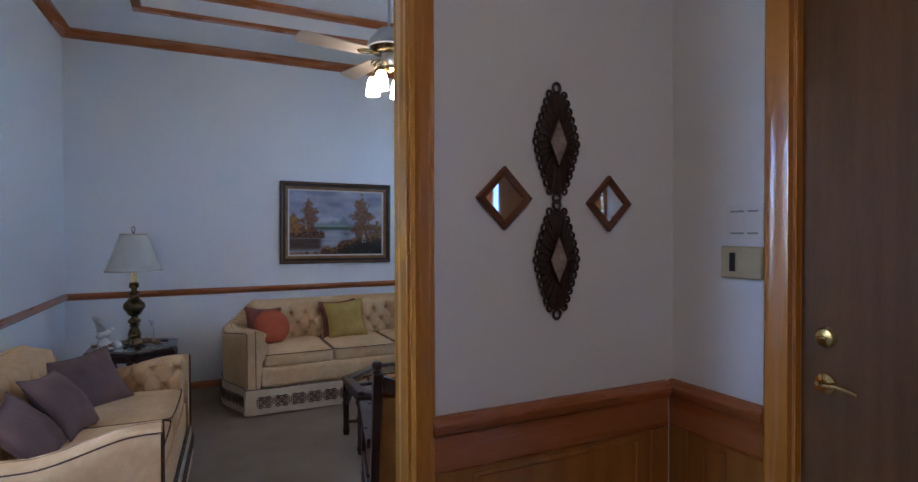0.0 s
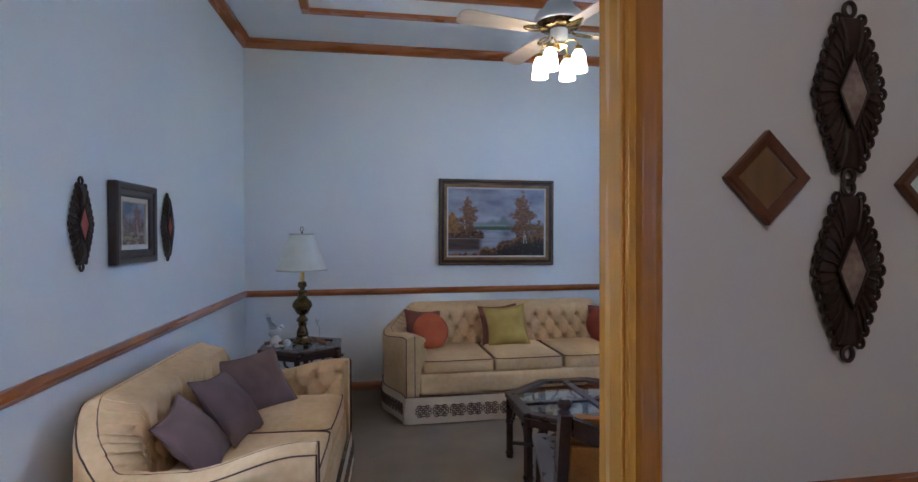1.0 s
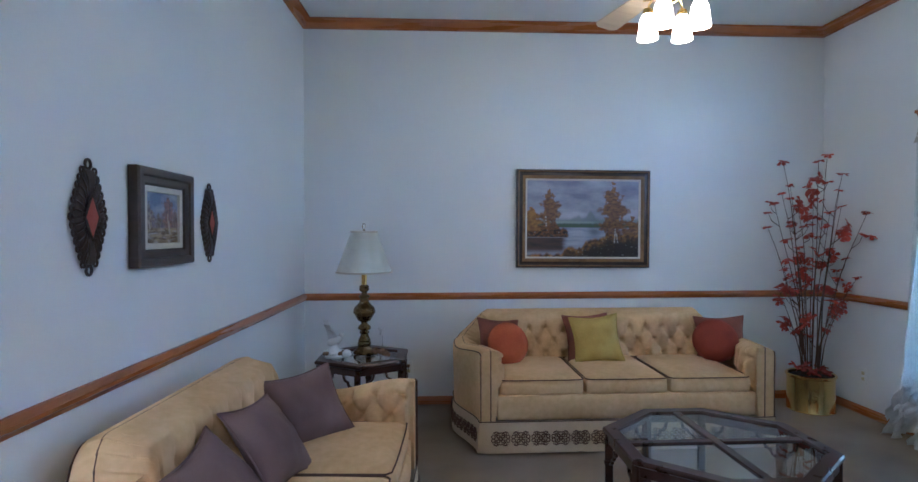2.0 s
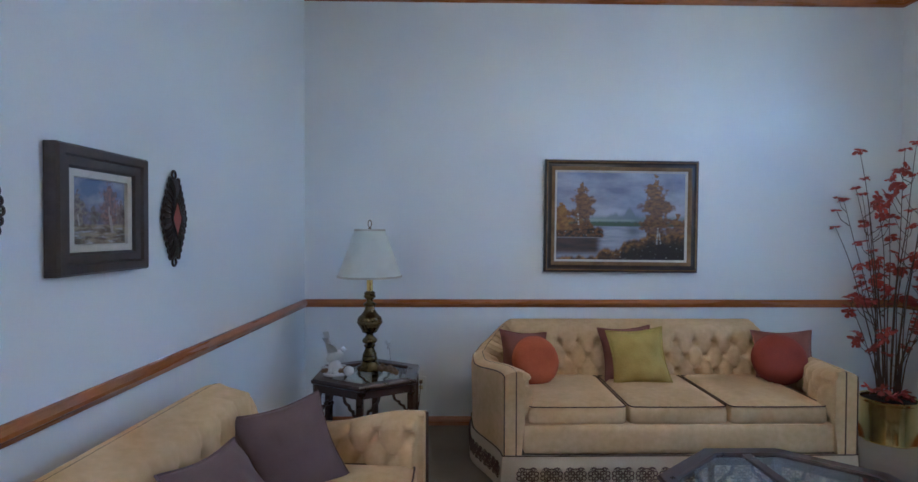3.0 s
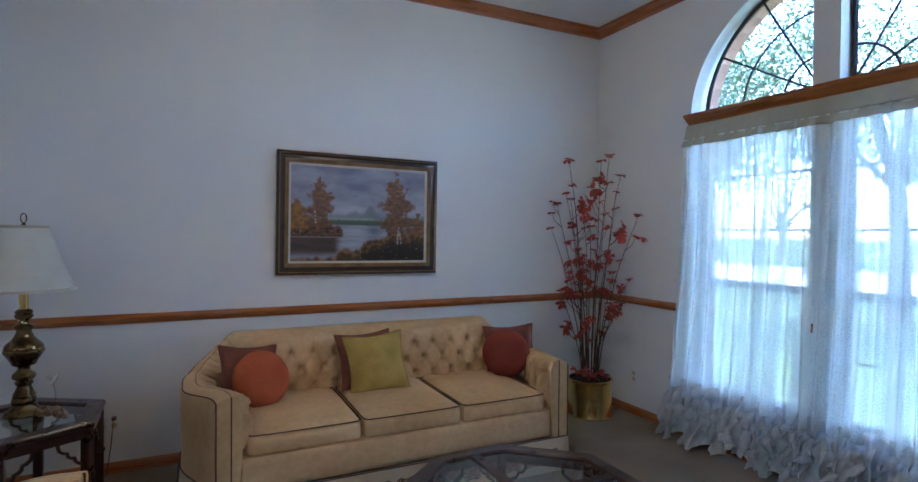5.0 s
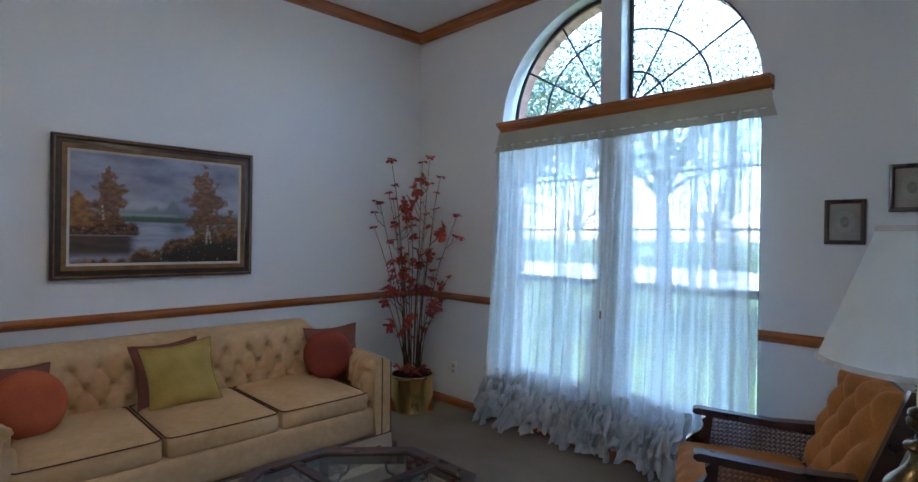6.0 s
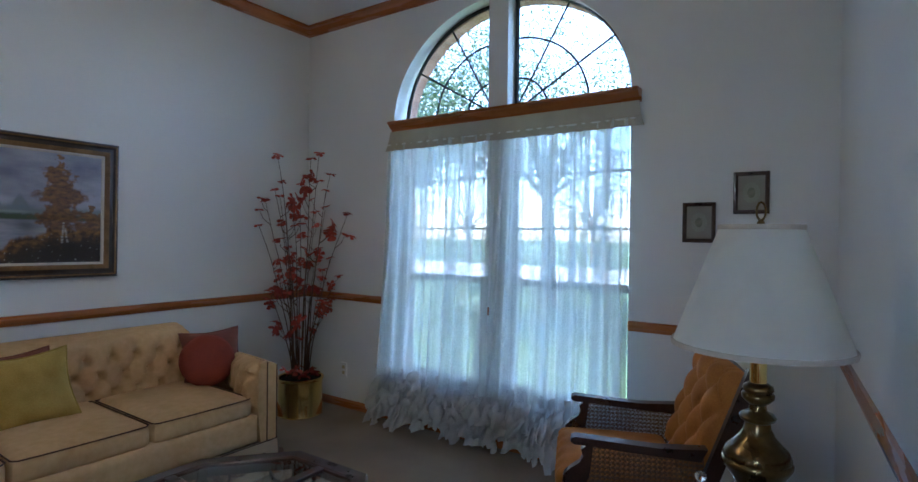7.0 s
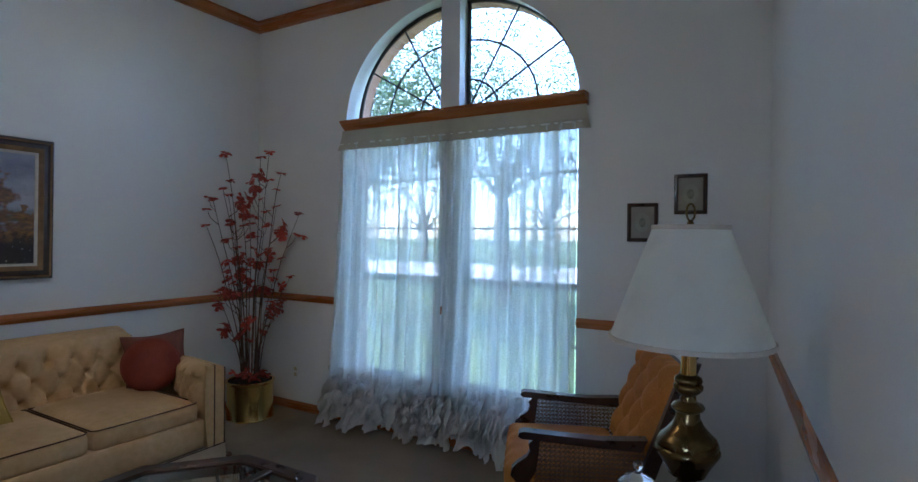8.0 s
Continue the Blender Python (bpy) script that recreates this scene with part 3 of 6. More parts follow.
    skirt = part("skirt", bm, VELVET_SIDE, root, "cream cloth skirt down to the carpet")
    part("skirt_piping", tube(bmesh.new(), [Vector((p.x + o.x * 0.006, p.y + o.y * 0.006, 0.208)) for p, o in loop], 0.0033, 5, True), CORD, root, "brown piping")
    bm = bmesh.new()
    acc, last = 0.0, None
    for p, o in loop:
        if last is not None:
            acc += (p - last).length
            if acc > 0.106:
                acc = 0.0
                t = Vector((-o.y, o.x, 0))
                if p.y < depth - 0.15:
                    motif(bm, Vector((p.x + o.x * 0.015, p.y + o.y * 0.015, 0.105)), t, Vector((o.x, o.y, 0)))
        last = p
    tagged(part("embroidered_border", bm, EMBROID, skirt, "dark brown embroidered flower border"), kind="stuff")
    return root


sofa(pose(1.522, 5.02, 0), 0.968, 1.11, 0.95, 3, "long cream velvet sofa with buttoned back and embroidered skirt", "sofa", 0.035)
sofa(pose(0.118, 3.70, 0, 0, 0, 86.5), 0.75, 0.80, 0.89, 2, "cream velvet loveseat with buttoned back against the wall", "loveseat", 0.07, 0.150)


def pillow(w, t, material, cord, m, label, name="throw_pillow", round_=False, n=18):
    root = thing(name, m, label, "pillow")
    bm = bmesh.new()
    if round_:
        prof = []
        for k in range(13):
            a = -math.pi / 2 + math.pi * k / 12
            prof.append((w / 2 * (abs(math.cos(a)) ** 0.55), t / 2 * math.sin(a) * (1.0 if k not in (0, 12) else 0.82)))
        lathe(bm, prof, 36)
        part("cover", bm, material, root, "", 80)
        part("piping", tube(bmesh.new(), [(w / 2 * math.cos(a), w / 2 * math.sin(a), 0) for a in (2 * math.pi * k / 40 for k in range(40))], 0.004, 5, True), cord, root)
    else:
        def xy(u, v):
            return (w / 2 * u * (1.03 - 0.13 * math.cos(math.pi * v / 2)), w / 2 * v * (1.03 - 0.13 * math.cos(math.pi * u / 2)))
        for s in (-1, 1):
            g = []
            for i in range(n + 1):
                r = []
                for j in range(n + 1):
                    u, v = 2 * i / n - 1, 2 * j / n - 1
                    x, y = xy(u, v)
                    e = max(0.0, math.cos(math.pi * u / 2) * math.cos(math.pi * v / 2))
                    z = s * (1.2 * t / 2 * e ** 0.5 + 0.010 * e ** 0.2 * noise.noise((u * 2.3 + w * 40, v * 2.3 + t * 31, s * 2)) + 0.004 * e ** 0.3 * noise.noise((u * 6 + w * 70, v * 4 + t * 50, s * 3)))
                    r.append((x, y, z))
                g.append(r)
            rows(bm, g)
        bmesh.ops.remove_doubles(bm, verts=bm.verts, dist=1e-4)
        part("cover", bm, material, root, "", 80)
        edge = [xy(-1 + 2 * k / n, -1) for k in range(n)] + [xy(1, -1 + 2 * k / n) for k in range(n)] + [xy(1 - 2 * k / n, 1) for k in range(n)] + [xy(-1, 1 - 2 * k / n) for k in range(n)]
        part("piping", tube(bmesh.new(), [(x, y, 0) for x, y in edge], 0.0045, 5, True), cord, root)
    return root


# long sofa: pillows lean on the back (tilt from lying: about 65 degrees)
pillow(0.32, 0.11, BROWN_CLOTH, BROWN_CLOTH, pose(0.75, 5.62, 0.615, 66, 6, 14), "square brown-red velvet pillow behind a round one")
pillow(0.30, 0.11, RUST, RUST, pose(0.80, 5.49, 0.615, 70, 0, 12), "round burnt orange velvet pillow on the sofa", round_=True)
pillow(0.34, 0.10, BROWN_CLOTH, BROWN_CLOTH, pose(1.425, 5.63, 0.632, 66, -3, 0), "square brown pillow behind a gold one")
pillow(0.35, 0.12, GOLD_VELVET, GOLD_VELVET, pose(1.46, 5.53, 0.630, 68, -5, -4), "square olive gold velvet pillow on the sofa")
pillow(0.34, 0.11, BROWN_CLOTH, BROWN_CLOTH, pose(2.43, 5.59, 0.615, 66, -4, -24), "square brown-red velvet pillow behind a round dark one")
pillow(0.31, 0.13, MAROON, MAROON, pose(2.345, 5.50, 0.618, 70, 4, -24), "round dark rust velvet pillow leaning in the sofa corner", round_=True)
# loveseat
pillow(0.33, 0.12, PLUM, PLUM, pose(-0.44, 3.36, 0.585, 50, 0, 84) @ pose(0, 0, 0, 0, 0, 10), "plum brown square pillow slumped on the seat")
pillow(0.345, 0.13, PLUM, PLUM, pose(-0.38, 3.68, 0.615, 52, 0, 82) @ pose(0, 0, 0, 0, 0, -6), "plum brown square pillow leaning on the tufted back")
pillow(0.36, 0.13, PLUM, PLUM, pose(-0.335, 4.14, 0.598, 54, 0, 38) @ pose(0, 0, 0, 0, 0, 6), "plum brown square pillow against the arm")

# ---------------------------------------------------------------- tables


def fret(bm, o, t, size):
    """An open cusped corner bracket under a table rail, from o along t."""
    line = ((0.0, -1.15), (0.16, -1.12), (0.30, -0.98), (0.34, -0.80), (0.48, -0.78), (0.60, -0.68), (0.64, -0.50), (0.80, -0.46), (0.94, -0.34), (1.0, -0.14), (1.02, 0.02))
    n = Vector((-t.y, t.x, 0)) * 0.007
    rg = []
    for i, (a, b) in enumerate(line):
        p = o + t * size * a + Vector((0, 0, size * b))
        pa, pb = line[max(0, i - 1)], line[min(len(line) - 1, i + 1)]
        d = Vector((pb[0] - pa[0], pb[1] - pa[1])).normalized() * 0.006
        e = t * -d.y + Vector((0, 0, d.x))
        rg.append([p - n - e, p + n - e, p + n + e, p - n + e])
    vs = rows(bm, rg, False, True)
    bm.faces.new(vs[0])
    bm.faces.new(vs[-1][::-1])


def glass_table(name, m, pts, h, rim, label, category, cross, leg_w=0.04):
    """A wood-framed table with glass let into its top, legs at the corners and fret brackets."""
    root = thing(name, m, label, category)
    n = len(pts)
    P = [Vector(p) for p in pts]

    def inset(d):
        out = []
        for i in range(n):
            a, b, c = P[i - 1], P[i], P[(i + 1) % n]
            da, db = (b - a).normalized(), (c - b).normalized()
            na, nb = Vector((-da.y, da.x)), Vector((-db.y, db.x))
            mi = (na + nb) / (1 + na.dot(nb))
            out.append(tuple(b + mi * d))
        return out
    bm = bmesh.new()
    rings = []
    for d, z in ((rim, h - 0.030), (0.012, h - 0.030), (0.0, h - 0.022), (0.0, h - 0.008), (0.006, h), (rim - 0.008, h), (rim, h - 0.006)):
        rings.append([(x, y, z) for x, y in inset(d)])
    rows(bm, rings, True, True)
    part("top_frame", bm, DARK_WOOD, root, "dark walnut frame", 30)
    bm = bmesh.new()
    frame_ring(bm, inset(0.016), inset(0.032), h - 0.075, h - 0.029)
    part("apron", bm, DARK_WOOD, root, "", 30)
    x0, x1 = min(p.x for p in P) + rim, max(p.x for p in P) - rim
    y0, y1 = min(p.y for p in P) + rim, max(p.y for p in P) - rim
    if cross:
        part("top_bar", B(-0.022, 0.022, y0 - 0.01, y1 + 0.01, h - 0.024, h - 0.002, 0.003), DARK_WOOD, root)
        part("top_bar", B(x0 - 0.01, -0.0225, -0.022, 0.022, h - 0.024, h - 0.002, 0.003), DARK_WOOD, root)
        part("top_bar", B(0.0225, x1 + 0.01, -0.022, 0.022, h - 0.024, h - 0.002, 0.003), DARK_WOOD, root)
    part("glass_top", prism(bmesh.new(), inset(rim - 0.004), h - 0.017, h - 0.010), TABLE_GLASS, root, "clear glass let into the top").visible_shadow = False
    for i, (x, y) in enumerate(inset(0.030)):
        d = Vector((x, y, 0)).normalized()
        q = pose(x, y, 0, 0, 0, math.degrees(math.atan2(d.y, d.x)))
        bm = bmesh.new()
        r = leg_w / 2
        box(bm, -r, r, -r, r, 0.0, h - 0.029, 0.005, q)
        for z in (0.03, h * 0.55):
            box(bm, -r - 0.004, r + 0.004, -r - 0.004, r + 0.004, z, z + 0.018, 0.003, q)
        leg = part("leg", bm, DARK_WOOD, root, "", 30)
        bm = bmesh.new()
        for j in (i - 1, (i + 1) % n):
            a, b = Vector((*inset(0.030)[i], h - 0.074)), Vector((*inset(0.030)[j], h - 0.074))
            t = (b - a).normalized()
            fret(bm, a + t * leg_w * 0.45, t, min(0.095, (b - a).length * 0.33))
        part("fret_bracket", bm, DARK_WOOD, leg, "pierced fret bracket", 30)
    return root


OCT = [(0.17, -0.485), (0.49, -0.21), (0.49, 0.21), (0.17, 0.485), (-0.17, 0.485), (-0.49, 0.21), (-0.49, -0.21), (-0.17, -0.485)]
coffee = glass_table("coffee_table", pose(1.62, 4.13, 0), OCT, 0.41, 0.07, "octagonal dark walnut coffee table with four glass panes", "coffee table", True)
shelf = [(x * 0.62, y * 0.62) for x, y in OCT]
part("lower_shelf", prism(bmesh.new(), shelf, 0.085, 0.105), DARK_WOOD, coffee)
for k in range(4):
    x, y = ((-0.38, -0.16), (0.38, -0.16), (0.38, 0.16), (-0.38, 0.16))[k]
    part("stretcher", tube(bmesh.new(), [(x * 0.7, y * 0.7, 0.095), (x * 1.2, y * 1.2, 0.095)], 0.012, 6), DARK_WOOD, coffee)
HEX = [(0.352 * math.cos(a), 0.352 * math.sin(a)) for a in (math.radians(30 + 60 * k) for k in range(6))]
glass_table("end_table", pose(-0.235, 5.44, 0), HEX, 0.56, 0.075, "hexagonal dark walnut end table with a glass top", "end table", False)
glass_table("end_table", pose(1.98, 2.59, 0), HEX, 0.56, 0.075, "hexagonal dark walnut end table between two chairs", "end table", False)

# ---------------------------------------------------------------- table lamps


def table_lamp(m, label):
    root = thing("table_lamp", m, label, "lamp", "brass table lamps")
    # heights over the table top
    part("base", lathe(bmesh.new(), [(0.0, 0.0), (0.078, 0.0), (0.080, 0.010), (0.074, 0.020), (0.060, 0.026), (0.050, 0.040), (0.048, 0.052)], 32), BRONZE, root, "stepped antique brass foot")
    body = [(0.046, 0.052), (0.052, 0.062), (0.050, 0.076), (0.044, 0.084), (0.048, 0.090), (0.040, 0.106), (0.032, 0.124), (0.028, 0.136), (0.036, 0.142), (0.038, 0.150), (0.030, 0.158),
            (0.046, 0.170), (0.050, 0.178), (0.046, 0.190), (0.030, 0.204), (0.024, 0.214), (0.028, 0.224), (0.048, 0.231), (0.052, 0.240), (0.057, 0.250), (0.070, 0.270), (0.080, 0.284), (0.084, 0.291),
            (0.084, 0.299), (0.079, 0.303), (0.081, 0.311), (0.074, 0.326), (0.058, 0.340), (0.042, 0.358), (0.032, 0.378), (0.031, 0.392), (0.041, 0.398), (0.044, 0.405), (0.039, 0.412), (0.022, 0.420),
            (0.020, 0.434), (0.030, 0.442), (0.038, 0.450), (0.039, 0.460), (0.033, 0.465), (0.037, 0.471), (0.035, 0.480), (0.022, 0.488)]
    part("body", lathe(bmesh.new(), [(0.94 * r, z) for r, z in body], 36), BRONZE, root, "turned antique brass baluster body", 55)
    part("neck", lathe(bmesh.new(), [(0.0, 0.486), (0.019, 0.486), (0.019, 0.575), (0.0, 0.575)], 24), BRASS_BRIGHT, root, "bright brass sleeve")
    bm = bmesh.new()
    hb, ht, rb, rt = 0.575, 0.870, 0.197, 0.092
    seg = 64
    rg = []
    for z, k in ((hb, 0.0), (hb + 0.008, 0.03), (hb + 0.012, 0.03), (ht - 0.012, 0.97), (ht - 0.008, 0.97), (ht, 1.0)):
        r = rb + (rt - rb) * k + (0.003 if k in (0.0, 1.0) else 0.0) - 0.006 * math.sin(math.pi * k)
        rg.append([(r * (1 + 0.003 * (q % 2)) * math.cos(2 * math.pi * q / seg), r * (1 + 0.003 * (q % 2)) * math.sin(2 * math.pi * q / seg), z) for q in range(seg)])
    rows(bm, rg, False, True)
    shade = part("shade", bm, SHADE, root, "cream cloth empire shade", 60)
    for z, r in ((hb + 0.004, rb + 0.001), (ht - 0.004, rt + 0.001)):
        part("shade_binding", lathe(bmesh.new(), [(r + 0.002, z - 0.006), (r + 0.003, z), (r + 0.002, z + 0.006), (r - 0.002, z + 0.006), (r - 0.002, z - 0.006), (r + 0.002, z - 0.006)], 48), LINEN, shade, "pale cloth binding")
    bm = bmesh.new()
    tube(bm, [(0, 0, 0.57), (0, 0, 0.60)], 0.012, 8)
    for s in (-1, 1):
        tube(bm, [(0, 0, 0.60), (s * 0.04, 0, 0.64), (s * 0.055, 0, 0.72), (s * 0.03, 0, 0.83), (0, 0, 0.868)], 0.002, 5)
    for a in range(3):
        q = 2 * math.pi * a / 3
        tube(bm, [(0, 0, 0.866), (0.090 * math.cos(q), 0.090 * math.sin(q), 0.862)], 0.002, 5)
    part("harp", bm, BRASS, root)
    bm = bmesh.new()
    lathe(bm, [(0.0, 0.868), (0.010, 0.868), (0.008, 0.880), (0.004, 0.884), (0.0, 0.885)], 12)
    tube(bm, [(0.011 * math.sin(a), 0, 0.905 - 0.022 * math.cos(a)) for a in (2 * math.pi * k / 14 for k in range(14))], 0.0028, 5, True)
    part("finial", bm, BRONZE, root, "looped dark brass finial")
    return root


table_lamp(pose(-0.235, 5.50, 0.56), "brass baluster lamp with cream shade on the corner table")
table_lamp(pose(1.975, 2.49, 0.56, 0, 0, -60), "brass baluster lamp with cream shade beside the cane chairs")

# ---------------------------------------------------------------- window, curtains
win = thing("window_1", pose(0, 0, 0), "tall arched window in dark metal frames with radial bars", "window", kind="structure")
GX = WX + 0.105


def bar(bm, y0, y1, z0, z1, d=0.03):
    box(bm, GX - d / 2, GX + d / 2, y0, y1, z0, z1, 0.003)


for a, b in ((WY0 + 0.002, 4.135), (4.285, WY1 - 0.002)):
    bm = bmesh.new()
    bar(bm, a, a + 0.03, WB, WT)
    bar(bm, b - 0.03, b, WB, WT)
    bar(bm, a + 0.03, b - 0.03, WB, WB + 0.04)
    bar(bm, a + 0.03, b - 0.03, WT - 0.04, WT)
    fr = part("window_frame", bm, BLACK, win, "dark metal window frame")
    part("meeting_rail", B(GX - 0.02, GX + 0.02, a + 0.03, b - 0.03, 1.07, 1.115, 0.003), BLACK, fr)
    for z in (0.725, 1.45, 1.80):
        part("glazing_bar", B(GX - 0.008, GX + 0.008, a + 0.03, b - 0.03, z - 0.007, z + 0.007), BLACK, fr)
    c = (a + b) / 2
    part("glazing_bar", B(GX - 0.005, GX + 0.005, c - 0.004, c + 0.004, WB + 0.04, WT - 0.04), BLACK, fr)
    part("pane", B(GX - 0.003, GX + 0.001, a + 0.03, b - 0.03, WB + 0.04, WT - 0.04), GLASS, fr, "clear window glass").visible_shadow = False
# band behind the curtain heading
part("transom", B(WX + 0.06, WX + 0.138, WY0 + 0.001, WY1 - 0.001, WT + 0.001, SILLZ - 0.001), WHITE_TRIM, win)


for sgn, hub in ((-1, 4.136), (1, 4.284)):
    ra = 0.800 if sgn < 0 else 0.782

    def quarter(k, n=20):
        """Points of a quarter arc of the k-th part of the radius, from the ledge up to the post."""
        return [(hub + sgn * k * ra * math.cos(q), SILLZ + k * 0.975 * ARCH * math.sin(q)) for q in (math.pi / 2 * i / n for i in range(n + 1))]

    bm = bmesh.new()
    y_in = hub + sgn * 0.014
    rim = quarter(1.0)
    tube(bm, [(GX, y, z) for y, z in rim], 0.014, 6)
    tube(bm, [(GX, y_in, SILLZ + 0.02), (GX, y_in, rim[-1][1])], 0.015, 6)
    tube(bm, [(GX, hub, SILLZ + 0.030), (GX, rim[0][0], SILLZ + 0.030)], 0.012, 6)
    ar = part("arch_frame", bm, BLACK, win, "dark metal arched frame")
    for k in (0.30, 0.65):
        part("arc_bar", tube(bmesh.new(), [(GX, y, z) for y, z in quarter(k)], 0.0075, 6), BLACK, ar)
    for ang in (31, 61):
        q = math.radians(ang)
        part("ray_bar", tube(bmesh.new(), [(GX, hub + sgn * k * ra * math.cos(q), SILLZ + k * 0.975 * ARCH * math.sin(q)) for k in (0.06, 1.0)], 0.0075, 6), BLACK, ar)
    bm = bmesh.new()
    v = [bm.verts.new((GX, y, z)) for y, z in [(hub, SILLZ + 0.01), *rim]]
    f = bm.faces.new(v)
    ex = bmesh.ops.extrude_face_region(bm, geom=[f])
    bmesh.ops.translate(bm, vec=(0.004, 0, 0), verts=[g for g in ex["geom"] if isinstance(g, bmesh.types.BMVert)])
    part("arch_pane", bm, GLASS, ar, "clear window glass").visible_shadow = False

bm = bmesh.new()
sill_prof = [(WX - 0.085, 2.240), (WX - 0.085, 2.223), (WX - 0.070, 2.217), (WX - 0.062, 2.204), (WX - 0.040, 2.190), (WX - 0.030, 2.174), (WX - 0.001, 2.170), (WX - 0.001, SILLZ - 0.012), (WX + 0.095, SILLZ - 0.001), (WX + 0.095, 2.246)]
ring0 = [bm.verts.new((x, 3.262, z)) for x, z in sill_prof]
ring1 = [bm.verts.new((x, 5.112, z)) for x, z in sill_prof]
bm.faces.new(ring0)
bm.faces.new(ring1[::-1])
for i in range(len(sill_prof)):
    j = (i + 1) % len(sill_prof)
    bm.faces.new((ring0[i], ring0[j], ring1[j], ring1[i]))
solid("window_ledge", bm, OAK_Y, "varnished oak cornice ledge under the arched panes", "ledge", "structure", smooth=30)
solid("post_rail_block", B(WX - 0.012, WX + 0.001, 4.142, 4.278, 0.868, 0.922, 0.003), OAK_Y, "short oak rail block on the window post", "rail", "structure")


def cloth(y0, y1, z0, z1, fold, amp, x_off, seed, n=150, m=40, flare=0.0, taper=True):
    """A hanging cloth on the window wall, with uneven folds that deepen downwards."""
    rg = []
    for j in range(m + 1):
        w = j / m
        z = z1 + (z0 - z1) * w
        r = []
        for i in range(n + 1):
            u = i / n
            y = y0 + (y1 - y0) * u
            ph = fold * u * 2 * math.pi + 1.8 * noise.noise((u * 3.1, seed, w * 0.5)) + 0.5 * noise.noise((u * 9, seed + 4, w))
            a = amp * (0.25 + 0.75 * w if taper else 1.0) * (0.6 + 0.6 * noise.noise((u * 4, seed + 9, 0.3)) + 0.3)
            x = WX - x_off - flare * w * w - a * (0.5 + 0.5 * math.sin(ph)) + 0.004 * noise.noise((u * 20, w * 6, seed))
            yy = y + 0.012 * math.sin(ph * 0.5 + w) * w + (u - 0.5) * 0.08 * w * w
            r.append((x, yy, z))
        rg.append(r)
    return rg


bm = bmesh.new()
rows(bm, cloth(3.262, 5.125, 2.03, 2.172, 26, 0.006, 0.035, 2.2, 200, 6))
heading = thing("curtain_heading", pose(0, 0, 0), "flat cream cloth heading across the curtain top", "curtain")
part("heading_cloth", bm, VALANCE, heading, "", 80)
part("stitched_hem", tube(bmesh.new(), [(WX - 0.046, 3.265 + 1.855 * k / 60, 2.032 + 0.003 * math.sin(k * 2.1)) for k in range(61)], 0.004, 5), VALANCE, heading)
part("rod_pocket_seam", tube(bmesh.new(), [(WX - 0.044, 3.265 + 1.855 * k / 60, 2.085 + 0.002 * math.sin(k * 1.7)) for k in range(61)], 0.0025, 5), VALANCE, heading)
for k, (a, b) in enumerate(((4.235, 5.155), (3.315, 4.205))):
    cur = thing("sheer_curtain", pose(0, 0, 0), "white sheer lace curtain with a ruffled hem, drawn closed", "curtain", "pair of sheer curtains")
    bm = bmesh.new()
    rows(bm, cloth(a, b, 0.36, 2.085, 9 + k, 0.075, 0.018, 5.0 + k * 7, 190, 44, 0.05))
    part("drop", bm, SHEER, cur, "fine white lace cloth", 80)
    for tier in range(3):
        bm = bmesh.new()
        z1 = 0.42 - tier * 0.10
        n, m = 260, 8
        rg = []
        for j in range(m + 1):
            w = j / m
            r = []
            for i in range(n + 1):
                u = i / n
                ph = u * 2 * math.pi * (7 + 2 * tier) + 9 * noise.noise((u * 6, tier * 3.3 + k * 9, w * 0.6)) + 2.5 * noise.noise((u * 21, tier * 5.1 + k * 4, w * 1.5))
                hem = 0.07 * noise.noise((u * 13, tier + k * 5, 1.7)) + 0.04 * round(1.5 * noise.noise((u * 23, tier * 2 + k, 4.4)))
                x = WX - 0.075 - 0.012 * tier - (0.012 + 0.075 * w) * (0.5 + 0.5 * math.sin(ph)) - 0.06 * w * noise.noise((u * 9, w * 2, tier + k * 3)) - 0.025 * noise.noise((u * 30, w * 5, tier * 2 + k * 3)) - 0.02 * tier * w
                y = a + (b - a) * u + (u - 0.5) * 0.10 + 0.018 * w * math.cos(ph)
                z = z1 - (0.165 + hem) * w
                r.append((x, y, max(0.012, z)))
            rg.append(r)
        rows(bm, rg)
        part("ruffle", bm, RUFFLE, cur, "gathered white ruffle", 80)
solid("curtain_rod", tube(bmesh.new(), [(WX - 0.03, 3.27, 2.075), (WX - 0.03, 5.15, 2.075)], 0.008, 8), WHITE_PL, "thin white rod inside the curtain heading", "curtain rod")

# ---------------------------------------------------------------- ceiling fan
fan = thing("ceiling_fan", pose(1.50, 4.35, 0.03), "white ceiling fan with four blades and four lit glass shades", "ceiling fan")
part("canopy", lathe(bmesh.new(), [(0.0, (TRAY - 0.03)), (0.065, (TRAY - 0.03)), (0.062, (TRAY - 0.03) - 0.03), (0.03, (TRAY - 0.03) - 0.06), (0.0, (TRAY - 0.03) - 0.06)], 24), FAN_WHITE, fan)
part("rod", lathe(bmesh.new(), [(0.0, 2.88), (0.011, 2.88), (0.011, (TRAY - 0.03) - 0.05), (0.0, (TRAY - 0.03) - 0.05)], 12), FAN_WHITE, fan)
